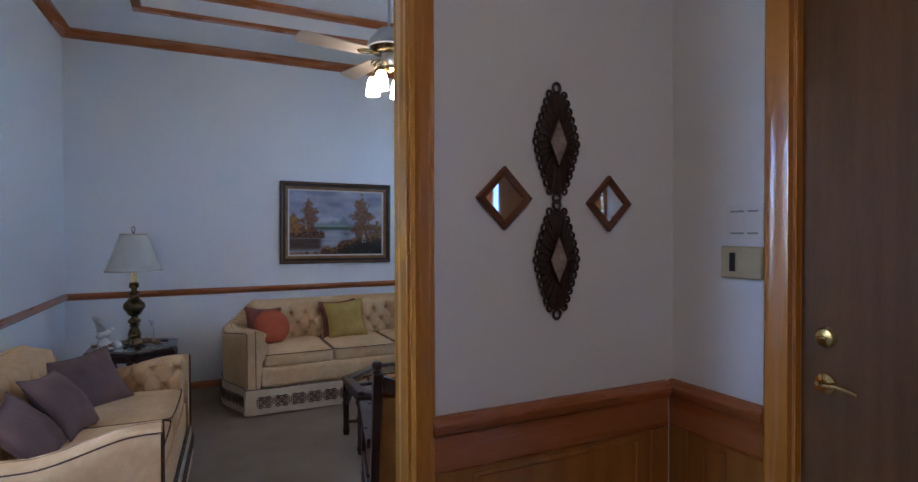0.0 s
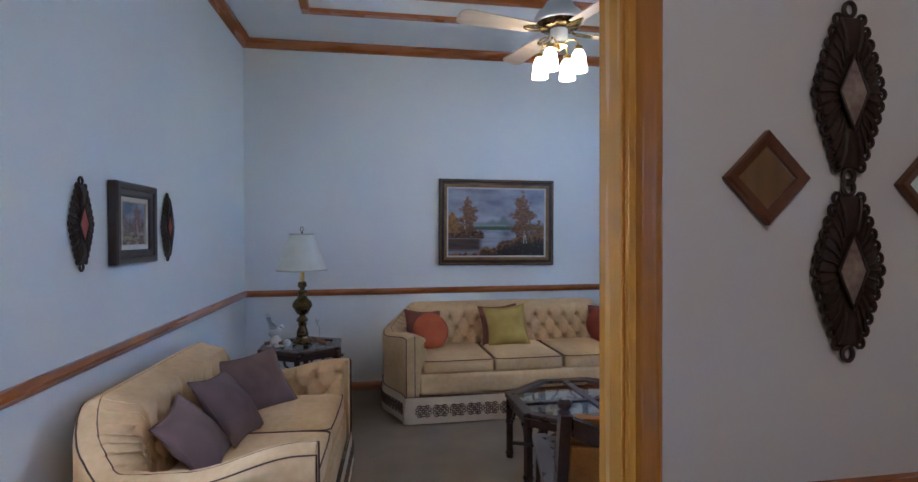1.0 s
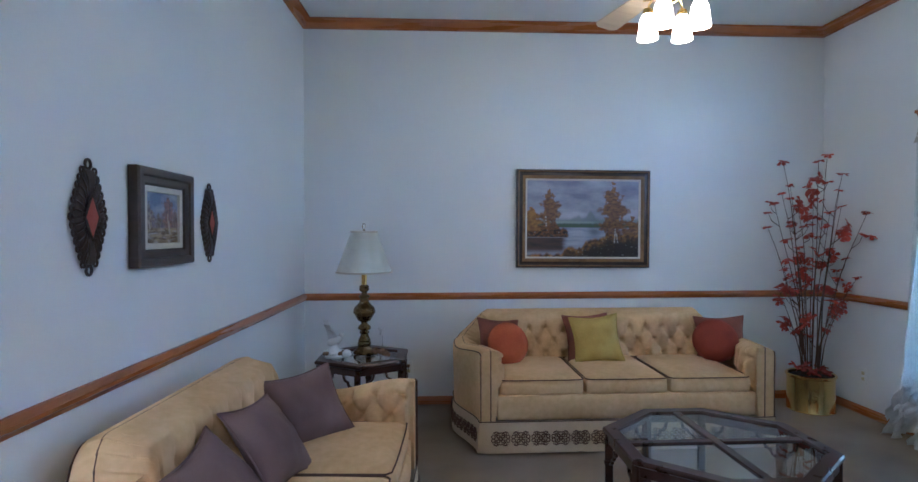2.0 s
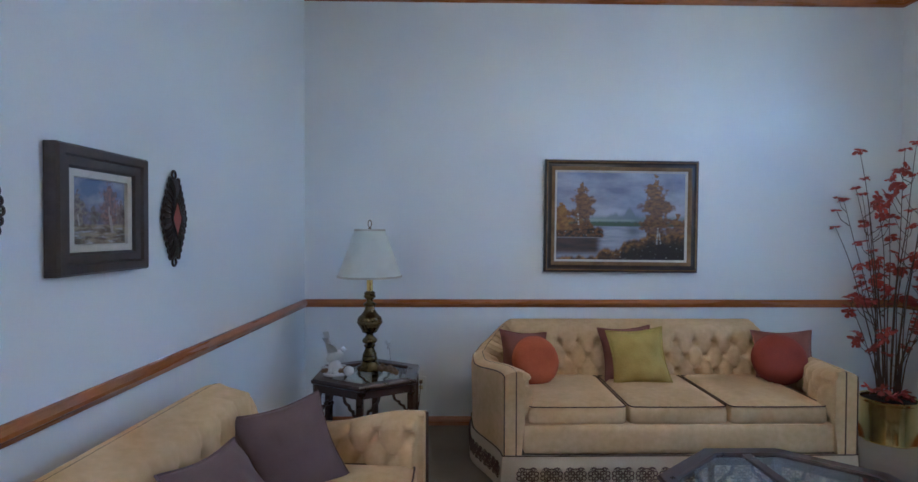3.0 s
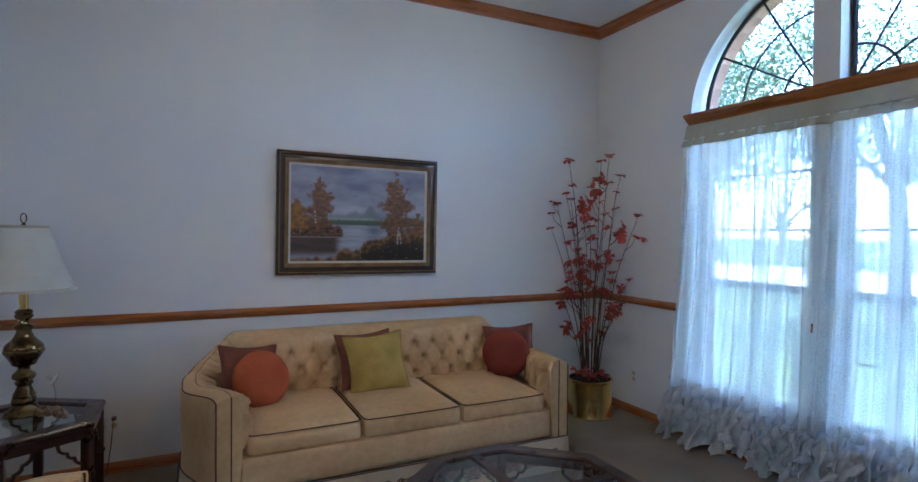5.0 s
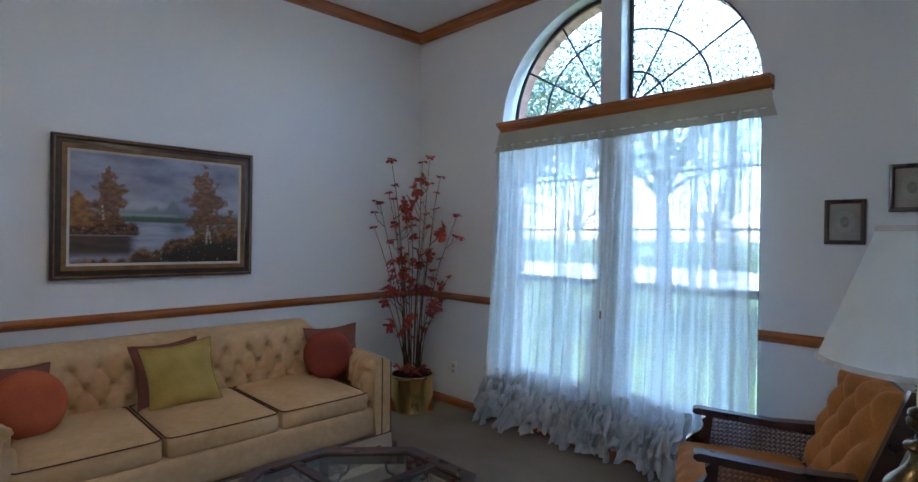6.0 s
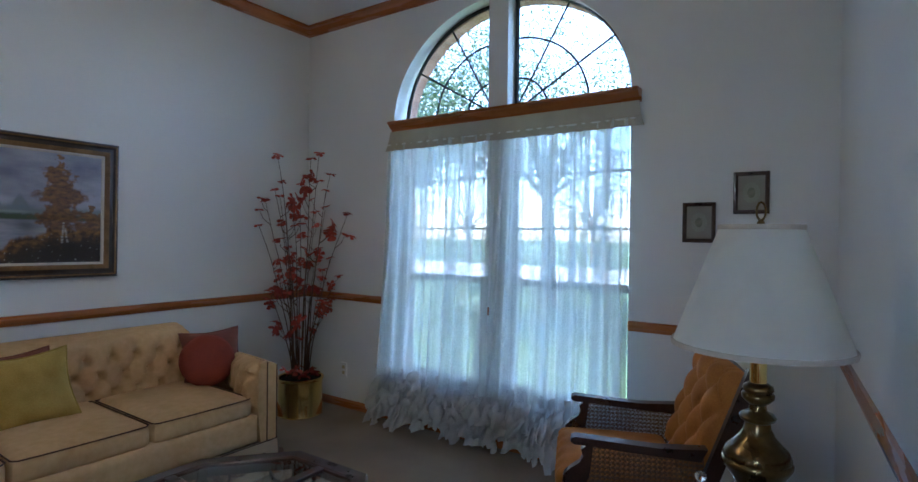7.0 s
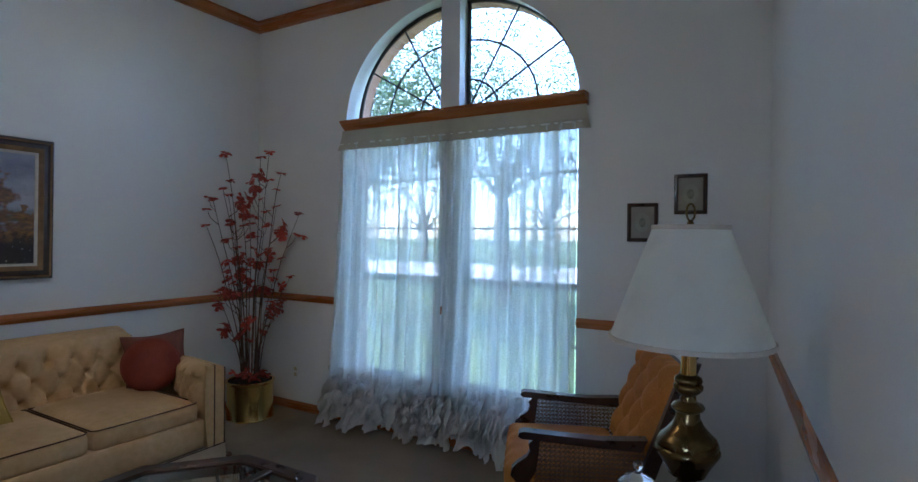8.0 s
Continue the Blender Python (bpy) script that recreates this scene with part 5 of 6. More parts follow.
def lake_view(u, v):
    c = mix((0.20, 0.215, 0.30), (0.46, 0.46, 0.53), 0.42 + 1.25 * fbm(u * 3.2, v * 5.5, 3.3) + 0.22 * math.exp(-((v - 0.62) / 0.13) ** 2) - 0.30 * math.exp(-((v - 0.80) / 0.05) ** 2 - ((u - 0.45) / 0.16) ** 2))
    far = 0.49 + 0.10 * math.exp(-((u - 0.57) / 0.035) ** 2) + 0.04 * math.exp(-((u - 0.46) / 0.04) ** 2) + 0.03 * fbm(u * 30, 1.0, 2.0)
    c = mix(c, (0.17, 0.215, 0.20), 0.75 * (1 - smoothstep(far - 0.02, far + 0.035, v)))
    c = mix(c, (0.34, 0.40, 0.33), 0.75 * math.exp(-((v - 0.455) / 0.012) ** 2) * (1 - smoothstep(0.55, 0.66, u)))
    c = mix(c, (0.075, 0.115, 0.065), 1 - smoothstep(0.425, 0.445, v + 0.02 * fbm(u * 40, v * 30, 5.0)))
    if v < 0.395:
        w = mix((0.20, 0.22, 0.30), (0.42, 0.43, 0.50), 0.5 + 1.1 * fbm(u * 5, v * 26, 6.1) + 0.25 * math.exp(-((u - 0.44) / 0.10) ** 2))
        w = mix(w, (0.10, 0.125, 0.12), 0.7 * math.exp(-((u - 0.60) / 0.05) ** 2 - ((v - 0.33) / 0.06) ** 2))
        c = mix(c, w, smoothstep(0.395, 0.375, v) if v > 0.375 else 1.0)
    edge = 0.37 + 0.02 * fbm(v * 30, 2.0, 1.0)
    if v < 0.25:
        c = mix(c, mix(UMBER, DEEP, 0.4 + 1.5 * fbm(u * 6, v * 26, 8.0)), (1 - smoothstep(edge - 0.07, edge, u)) * smoothstep(0.02, 0.11, v) * 0.95)
    bank = 0.405 + 0.05 * fbm(u * 22, 3.0, 4.0) - 0.06 * smoothstep(0.25, 0.37, u)
    inside = (1 - smoothstep(bank - 0.015, bank + 0.02, v)) * smoothstep(0.245, 0.262, v) * (1 - smoothstep(edge - 0.015, edge + 0.008, u))
    c = mix(c, mix(DEEP, AMBER, 0.45 + 2.0 * fbm(u * 34, v * 30, 9.0) + 2.2 * (v - 0.33)), inside)
    c = mix(c, (0.32, 0.29, 0.25), 0.55 * math.exp(-((v - 0.253) / 0.006) ** 2) * (1 - smoothstep(0.33, 0.37, u)))
    c = mix(c, mix(AMBER, GOLD, 0.6 + 2 * fbm(u * 30, v * 30, 2.5)), leafy(u, v, 0.045, 0.36, 0.62, 0.085, 1.5))
    for cu, lo, hi, half, seed in ((0.205, 0.40, 0.86, 0.080, 2.0), (0.775, 0.27, 0.915, 0.112, 4.0), (0.95, 0.22, 0.50, 0.10, 6.0)):
        k = leafy(u, v, cu, lo, hi, half, seed)
        if k > 0:
            c = mix(c, mix(mix(UMBER, AMBER, 0.5 + 2.4 * fbm(u * 30, v * 46, seed)), GOLD, 1.6 * fbm(u * 24 + 3, v * 38, seed + 3) + 0.30 * smoothstep(lo, hi, v)), 0.94 * k)
    top = 0.02 + 0.11 * smoothstep(0.29, 0.38, u) - 0.03 * math.exp(-((u - 0.46) / 0.04) ** 2) + 0.10 * smoothstep(0.47, 0.58, u) + 0.07 * smoothstep(0.6, 0.8, u) + 0.07 * fbm(u * 20, 5.0, 7.0)
    near = 1 - smoothstep(top - 0.015, top + 0.03, v)
    c = mix(c, mix(DEEP, mix(UMBER, GOLD, 0.4 + 2.5 * fbm(u * 26, v * 26, 11.0)), smoothstep(top - 0.15, top + 0.02, v + 0.08 * fbm(u * 30, v * 30, 12.0))), near)
    for tu, lo, hi, lean_ in ((0.785, 0.18, 0.37, 0.03), (0.815, 0.19, 0.32, -0.12), (0.172, 0.40, 0.53, -0.05)):
        x = tu + lean_ * (v - lo) + 0.004 * noise.noise((v * 40, tu, 0.0))
        if lo < v < hi:
            c = mix(c, (0.58, 0.54, 0.47), (1 - smoothstep(0.003, 0.008, abs(u - x))) * (0.55 + 1.1 * noise.noise((v * 70, tu * 9, 3.0))))
    if v < 0.40 and (near > 0.5 or inside > 0.5):
        c = mix(c, (0.50, 0.47, 0.38), 0.85 * smoothstep(0.56, 0.70, noise.noise((u * 75, v * 55, 21.0)) * 0.9 + 0.3 * smoothstep(0.35, 0.2, 0.3)))
    return c


def wood_view(u, v):
    c = mix((0.13, 0.17, 0.27), (0.44, 0.43, 0.48), 0.40 + 1.4 * fbm(u * 2.4, v * 3.6, 2.2) - 0.5 * math.exp(-((u - 0.25) / 0.3) ** 2 - ((v - 0.80) / 0.14) ** 2))
    c = mix(c, mix((0.10, 0.085, 0.12), (0.24, 0.20, 0.23), 0.5 + 2 * fbm(u * 9, v * 6, 3.0)), 1 - smoothstep(0.46, 0.62, v + 0.16 * fbm(u * 7, v * 5, 5.0)))
    for cu, lo, hi, half, pale in ((0.10, 0.30, 0.76, 0.13, (0.30, 0.24, 0.16)), (0.40, 0.32, 0.58, 0.08, (0.18, 0.16, 0.12)), (0.70, 0.34, 0.96, 0.17, (0.30, 0.135, 0.085)), (0.93, 0.30, 0.66, 0.12, (0.24, 0.17, 0.12))):
        k = leafy(u, v, cu, lo, hi, half, cu * 9)
        c = mix(c, mix((0.10, 0.055, 0.04), pale, 0.55 + 2.2 * fbm(u * 18, v * 20, cu * 7)), 0.85 * k)
    ground = 0.30 + 0.02 * fbm(u * 10, 2.0, 6.0)
    c = mix(c, mix(mix((0.10, 0.062, 0.03), (0.33, 0.26, 0.15), 0.45 + 2.4 * fbm(u * 4, v * 17, 7.0)), (0.46, 0.43, 0.42), 2.2 * fbm(u * 5, v * 24, 9.0)), 1 - smoothstep(ground - 0.02, ground + 0.02, v))
    for tu, lo, hi in ((0.70, 0.20, 0.60), (0.73, 0.18, 0.46), (0.12, 0.28, 0.46)):
        if lo < v < hi:
            c = mix(c, (0.48, 0.42, 0.38), 0.7 * (1 - smoothstep(0.006, 0.018, abs(u - tu - 0.02 * math.sin(v * 9)))))
    return c


# large landscape
big = thing("landscape_painting", pose(1.512, BY - 0.004, 1.533, 0, 0.5, 0), "large oil landscape of golden trees in a dark gilt frame", "painting")
part("outer_frame", moulded_frame(1.124, 0.815, [(0.0, 0.0), (0.0, 0.030), (0.006, 0.040), (0.013, 0.042)]), DARKFRAME, big, "dark brown outer moulding", 30)
part("gilt_line", moulded_frame(1.124, 0.815, [(0.013, 0.042), (0.021, 0.037)]), GILT, big, "thin dull gilt line", 30)
part("hollow_moulding", moulded_frame(1.124, 0.815, [(0.021, 0.037), (0.030, 0.029), (0.042, 0.030), (0.050, 0.033)]), DARKFRAME, big, "dark brown hollow moulding", 40)
part("gilt_band", moulded_frame(1.124, 0.815, [(0.050, 0.033), (0.060, 0.031), (0.072, 0.024), (0.076, 0.022)]), GILT, big, "dull gilt band", 40)
part("liner", moulded_frame(1.124, 0.815, [(0.076, 0.022), (0.080, 0.021), (0.090, 0.014), (0.091, 0.008)]), LINEN, big, "pale linen liner", 30)
painted_canvas(big, 0.471, 0.3165, 210, 142, lake_view, "painted lake with golden trees under a clouded sky")

# smaller landscape on the left wall
YP = 3.85
wall_turn = 90 - math.degrees(math.atan2(LX + 0.01 - LN, BY - AY))
small = thing("landscape_painting", pose(left_x(YP) + 0.002, YP, 1.477, 0, 0, wall_turn), "small autumn landscape in a deep dark wooden frame", "painting")
part("outer_frame", moulded_frame(0.435, 0.385, [(0.0, 0.0), (0.0, 0.036), (0.006, 0.044), (0.030, 0.042), (0.036, 0.034), (0.040, 0.034), (0.060, 0.030), (0.068, 0.020)]), DARKFRAME, small, "wide stepped dark frame", 30)
part("liner", moulded_frame(0.435, 0.385, [(0.068, 0.022), (0.090, 0.022), (0.092, 0.010)]), LINEN, small, "pale linen liner", 30)
painted_canvas(small, 0.1255, 0.1005, 110, 78, wood_view, "painted autumn wood under a blue clouded sky")

# two small prints by the window: plain oval vignettes
OVAL = surface("print_paper", (0.30, 0.29, 0.24), (0.40, 0.39, 0.33), 0.7, 9, 120, 0.05)
VIGN = surface("print_ink", (0.16, 0.17, 0.13), (0.30, 0.30, 0.24), 0.7, 40, 200, 0.05)
MATB = surface("mat_board", (0.30, 0.275, 0.235), (0.36, 0.335, 0.29), 0.9, 9, 200, 0.05)
for y, z in ((2.948, 1.484), (2.702, 1.634)):
    pr = thing("framed_print", pose(WX - 0.002, y, z, 0, 0, -90), "small oval print in a brown wooden frame", "picture", "pair of small prints")
    part("frame_moulding", moulded_frame(0.163, 0.213, [(0.0, 0.0), (0.0, 0.016), (0.004, 0.020), (0.012, 0.018), (0.018, 0.012), (0.020, 0.008)]), DARK_WOOD, pr, "brown wooden moulding", 30)
    part("mat", B(-0.064, 0.064, -0.008, -0.002, -0.088, 0.088), MATB, pr, "grey mat board")
    for nm, rx, rz, d, mt in (("oval_print", 0.040, 0.052, 0.0095, OVAL), ("vignette", 0.018, 0.026, 0.0110, VIGN)):
        bm = bmesh.new()
        lathe(bm, [(0.0, 0.0), (1.0, 0.0), (1.0, 0.0015), (0.0, 0.0015)], 30)
        bmesh.ops.transform(bm, matrix=pose(0, -d + 0.0015, 0, 90, 0, 0) @ Matrix.Diagonal((rx, rz, 1, 1)), verts=bm.verts)
        part(nm, bm, mt, pr)

# scalloped plaques with a diamond centre
WICKER = surface("dark_resin_weave", (0.016, 0.009, 0.006), (0.050, 0.028, 0.017), 0.45, 40, 200, 0.5)
CORAL = surface("coral_velvet", (0.30, 0.065, 0.040), (0.40, 0.10, 0.065), 0.85, 14, 200, 0.2)
PRINT_V = surface("flower_print", (0.16, 0.10, 0.10), (0.45, 0.38, 0.30), 0.6, 16, 60, 0.1)


def plaque(m, centre, label, w=0.185, h=0.385):
    root = thing("wall_plaque", m, label, "wall ornament", "scalloped wall plaques")
    a, b = w / 2 - 0.012, h / 2 - 0.035

    def edge(t):
        """Half width of the plaque at height t in -1..1."""
        return a * (0.30 + 0.70 * (1 - abs(t) ** 1.25))
    bm = bmesh.new()
    n = 24
    out = [(edge(-1 + 2 * k / n), b * (-1 + 2 * k / n)) for k in range(n + 1)]
    poly = out + [(-x, z) for x, z in out[::-1]]
    rings = [[(x * s, -y, z * s) for x, z in poly] for s, y in ((0.96, 0.001), (1.0, 0.006), (0.97, 0.012), (0.72, 0.019), (0.50, 0.016), (0.46, 0.010))]
    vs = rows(bm, rings, False, True)
    bm.faces.new(vs[0])
    bm.faces.new(vs[-1][::-1])
    part("plate", bm, WICKER, root, "", 40)
    loop = bmesh.new()
    tube(loop, [(0.0095 * math.cos(q), 0, 0.0115 * math.sin(q)) for q in (2 * math.pi * k / 10 for k in range(10))], 0.0042, 5, True)
    scallop = mesh_of("scallop", loop, WICKER)
    for sx in (-1, 1):
        for k in range(13):
            t = -0.96 + 1.92 * k / 12
            ob = new("scallop", scallop)
            ob.parent = root
            ob.matrix_basis = Matrix.Translation((sx * (edge(t) + 0.004), -0.008, b * t))
            rib = bmesh.new()
            tube(rib, [(sx * edge(t) * 0.98, -0.014, b * t), (sx * edge(t) * 0.76, -0.021, b * t * 0.80), (sx * edge(t) * 0.52, -0.018, b * t * 0.55)], 0.0035, 4)
            part("rib", rib, WICKER, root)
    for s in (-1, 1):
        part("hanging_ring", tube(bmesh.new(), [(0.014 * math.cos(q), -0.007, s * (b + 0.016) + 0.016 * math.sin(q)) for q in (2 * math.pi * k / 14 for k in range(14))], 0.005, 6, True), WICKER, root)
    bm = bmesh.new()
    dx, dz = a * 0.44, b * 0.46
    for s, y0, y1 in ((1.0, 0.012, 0.020),):
        v = [bm.verts.new(p) for p in ((0, -y1 - 0.003, 0), (dx, -y1, 0), (0, -y1, dz), (-dx, -y1, 0), (0, -y1, -dz))]
        for i in range(4):
            bm.faces.new((v[0], v[1 + i], v[1 + (i + 1) % 4]))
    part("diamond_inset", bm, centre, root, "diamond centre", 0)
    part("inset_rim", tube(bmesh.new(), [(dx * 1.05, -0.021, 0), (0, -0.021, dz * 1.05), (-dx * 1.05, -0.021, 0), (0, -0.021, -dz * 1.05)], 0.004, 5, True), WICKER, root)
    return root


for y in (3.40, 4.30):
    plaque(pose(left_x(y) + 0.002, y, 1.467, 0, 0, wall_turn), CORAL, "dark scalloped plaque with a coral diamond centre")
for z in (1.725, 1.337):
    plaque(pose(1.290, FY - 0.002, z), PRINT_V, "dark scalloped plaque with a flower picture centre", 0.181, 0.402)


def diamond_mirror(x, z, r):
    root = thing("diamond_mirror", pose(x, FY - 0.002, z), "small diamond mirror in a brown wooden frame", "mirror", "pair of diamond mirrors")
    bm = bmesh.new()
    rings = [[(0, -o, -q), (q, -o, 0), (0, -o, q), (-q, -o, 0)] for q, o in ((r, 0.0), (r, 0.014), (r - 0.006, 0.019), (r - 0.030, 0.013), (r - 0.034, 0.006))]
    rows(bm, rings, False, True)
    part("wooden_rim", bm, MIRROR_WOOD, root, "", 30)
    q = r - 0.032
    bm = bmesh.new()
    v = [[bm.verts.new(p) for p in ((0, -o, -q), (q, -o, 0), (0, -o, q), (-q, -o, 0))] for o in (0.003, 0.007)]
    bm.faces.new(v[0])
    bm.faces.new(v[1][::-1])
    part("mirror_glass", bm, MIRROR, root, "clear mirror", 0)


MIRROR_WOOD = surface("brown_mirror_wood", (0.10, 0.036, 0.014), (0.18, 0.07, 0.028), 0.4, 10, 90, 0.15)
diamond_mirror(1.089, 1.538, 0.101)
diamond_mirror(1.512, 1.528, 0.098)

# ---------------------------------------------------------------- entrance
OAK_F = surface("entrance_oak", (0.27, 0.10, 0.012), (0.42, 0.18, 0.026), 0.32, 4, 60, 0.08, stretch=(4, 4, 0.3), coat=0.3)


def wainscot(name, length, m, panels):
    """Panelled dado facing -y along +x."""
    root = thing(name, m, "varnished oak wainscot with raised panels", "wainscot", kind="structure")
    part("backing", B(0, length, -0.008, -0.0005, 0, 0.832), OAK_F, root)
    part("top_rail", B(0, length, -0.018, -0.008, 0.715, 0.830, 0.003), OAK_X, root)
    part("bottom_rail", B(0, length, -0.018, -0.008, 0.0, 0.14, 0.003), OAK_X, root)
    bm = bmesh.new()
    prof = [(-0.0005, 0.832), (-0.026, 0.832), (-0.032, 0.842), (-0.034, 0.862), (-0.026, 0.870), (-0.020, 0.884), (-0.0005, 0.886)]
    r0, r1 = [bm.verts.new((0, y, z)) for y, z in prof], [bm.verts.new((length, y, z)) for y, z in prof]
    bm.faces.new(r0)
    bm.faces.new(r1[::-1])
    for i in range(len(prof)):
        j = (i + 1) % len(prof)
        bm.faces.new((r0[i], r1[i], r1[j], r0[j]))
    part("cap", bm, OAK_X, root, "moulded oak cap", 30)
    edges = [0.0] + [0.10 + (length - 0.20) * k / panels for k in range(panels + 1)] + [length]
    part("stile", B(0, 0.085, -0.0175, -0.008, 0.141, 0.714, 0.002), OAK_F, root)
    part("stile", B(length - 0.085, length, -0.0175, -0.008, 0.141, 0.714, 0.002), OAK_F, root)
    for k in range(panels):
        a, b = edges[1 + k], edges[2 + k]
        if k:
            part("stile", B(a - 0.035, a + 0.035, -0.0175, -0.008, 0.141, 0.714, 0.002), OAK_F, root)
        bm = bmesh.new()
        x0, x1, z0, z1 = a + 0.04, b - 0.04, 0.16, 0.695
        rg = [[(x0 + d, -o, z0 + d), (x1 - d, -o, z0 + d), (x1 - d, -o, z1 - d), (x0 + d, -o, z1 - d)] for d, o in ((0, 0.0085), (0, 0.012), (0.012, 0.015), (0.018, 0.010), (0.045, 0.016))]
        vs = rows(bm, rg, False, True)
        bm.faces.new(vs[-1])
        part("raised_panel", bm, OAK_F, root, "", 30)


wainscot("wainscot_partition", DX - 0.836 - 0.036, pose(0.836, FY, -0.011), 1)
wainscot("wainscot_entrance", FY - 1.618, pose(DX, FY, -0.011, 0, 0, -90), 1)
bm = bmesh.new()
prism(bm, [(DX - 0.0005, 1.616), (DX - 0.020, 1.616), (DX - 0.026, 1.607), (DX - 0.020, 1.592), (DX - 0.022, 1.567), (DX - 0.018, 1.541), (DX - 0.0005, 1.537)], 0, DH + 0.08)
solid("door_casing_front", bm, OAK_Z, "glossy varnished oak front door casing", "door casing", "structure")
solid("door_jamb", B(DX + 0.0005, DX + 0.029, D1 - 0.006, D1 + 0.0035, 0, DH + 0.018), OAK_Z, "varnished oak front door jamb", "door casing", "structure")
solid("door_casing_hinge", B(DX - 0.02, DX - 0.0005, D0 - 0.078, D0 - 0.002, 0, DH + 0.08, 0.004), OAK_Z, "varnished oak front door casing", "door casing", "structure")
door = thing("door_1", pose(DX + 0.03, D1, 0), "closed tan wooden front door with brass lever and deadbolt", "door", kind="structure")
part("slab", B(0.0, 0.045, -(D1 - D0), 0.0, 0.005, DH + 0.018, 0.002), DOOR_WOOD, door, "flat grained tan wood")
dk = part("deadbolt", lathe(bmesh.new(), [(0.0, 0.0), (0.030, 0.0), (0.030, 0.006), (0.024, 0.014), (0.012, 0.016), (0.0, 0.017)], 24), BRASS, door, "round brass deadbolt")
dk.matrix_basis = Matrix.Translation((-0.0005, -0.078, 1.12)) @ pose(0, 0, 0, 0, -90, 0)
part("thumb_turn", B(-0.004, 0.004, -0.015, 0.015, 0.017, 0.030, 0.003), BRASS, dk)
lv = part("lever", lathe(bmesh.new(), [(0.0, 0.0), (0.030, 0.0), (0.029, 0.008), (0.014, 0.014), (0.011, 0.040), (0.0, 0.042)], 24), BRASS_BRIGHT, door, "polished brass lever rose")
lv.matrix_basis = Matrix.Translation((-0.0005, -0.078, 0.985)) @ pose(0, 0, 0, 0, -90, 0)
part("lever_handle", tube(bmesh.new(), [(0.0, 0.0, 0.038), (0.002, -0.02, 0.042), (0.006, -0.05, 0.040), (0.002, -0.08, 0.038), (-0.004, -0.105, 0.038)], [0.010, 0.009, 0.008, 0.007, 0.006], 8), BRASS_BRIGHT, lv, "curved brass handle")
for z in (1.12, 0.985):
    part("strike_plate", B(-0.012, -0.0095, 0.0005, 0.012, z - 0.03, z + 0.03), BLACK, door, "dark strike plate")
side = thing("window_2", pose(DX, 0, 0), "narrow leaded glass sidelight beside the front door", "window", kind="structure")
bm = bmesh.new()
for a, b, c, d in ((S0 + 0.001, S0 + 0.03, 0.251, 2.049), (S1 - 0.03, S1 - 0.001, 0.251, 2.049), (S0 + 0.03, S1 - 0.03, 0.251, 0.29), (S0 + 0.03, S1 - 0.03, 2.01, 2.049)):
    box(bm, 0.03, 0.08, a, b, c, d, 0.003)
part("window_frame", bm, OAK_Z, side, "varnished oak frame")
part("pane", B(0.052, 0.056, S0 + 0.03, S1 - 0.03, 0.29, 2.01), GLASS, side, "clear bevelled glass").visible_shadow = False
bm = bmesh.new()
c = (S0 + S1) / 2
for k in range(6):
    z = 0.35 + k * 0.28
    tube(bm, [(0.05, c, z), (0.05, c + 0.06, z + 0.12), (0.05, c, z + 0.24), (0.05, c - 0.06, z + 0.12)], 0.004, 4, True)
    tube(bm, [(0.05, S0 + 0.03, z + 0.12), (0.05, c - 0.06, z + 0.12)], 0.004, 4)
    tube(bm, [(0.05, c + 0.06, z + 0.12), (0.05, S1 - 0.03, z + 0.12)], 0.004, 4)
part("lead_came", bm, BLACK, side, "dark lead strips")
sw = thing("switch_plate", pose(DX - 0.0005, 1.702, 1.327, 0, 0, -90), "ivory intercom plate with a dark grille", "wall plate")
part("plate", B(-0.075, 0.075, -0.016, 0, -0.053, 0.053, 0.004), PLASTIC, sw)
part("grille", B(-0.040, -0.018, -0.018, -0.0155, -0.030, 0.032, 0.0008), BLACK, sw, "dark slot grille")
for k in range(5):
    part("groove", B(0.0, 0.062, -0.0175, -0.0158, -0.030 + k * 0.014, -0.026 + k * 0.014), PLASTIC, sw)
note = thing("paper_note", pose(DX - 0.0005, 1.698, 1.461, 0, 0, -90), "white card with faint lines of small print", "note")
part("card", B(-0.066, 0.066, -0.003, 0, -0.057, 0.057), WHITE_PL, note)
GREY = surface("grey_ink", (0.30, 0.30, 0.31), (0.36, 0.36, 0.37), 0.8, 20, 200, 0.0)
for x0, x1, z in ((-0.05, 0.0, 0.034), (0.012, 0.05, 0.034), (-0.05, 0.0, -0.038), (0.012, 0.05, -0.038)):
    part("print_bar", B(x0, x1, -0.0042, -0.0031, z - 0.003, z + 0.003), GREY, note)
foy = thing("ceiling_light", pose(0.5, 0.3, FC), "round flush ceiling light of the entrance, lit", "ceiling light")
part("rim", lathe(bmesh.new(), [(0.0, -0.001), (0.15, -0.001), (0.15, -0.03), (0.13, -0.035), (0.0, -0.035)], 32), BRASS, foy)
part("diffuser", lathe(bmesh.new(), [(0.0, -0.11), (0.06, -0.105), (0.11, -0.08), (0.135, -0.036), (0.0, -0.036)], 32), glow("lit_diffuser", (1.0, 0.68, 0.42), 2.4), foy, "lit frosted bowl", 60)

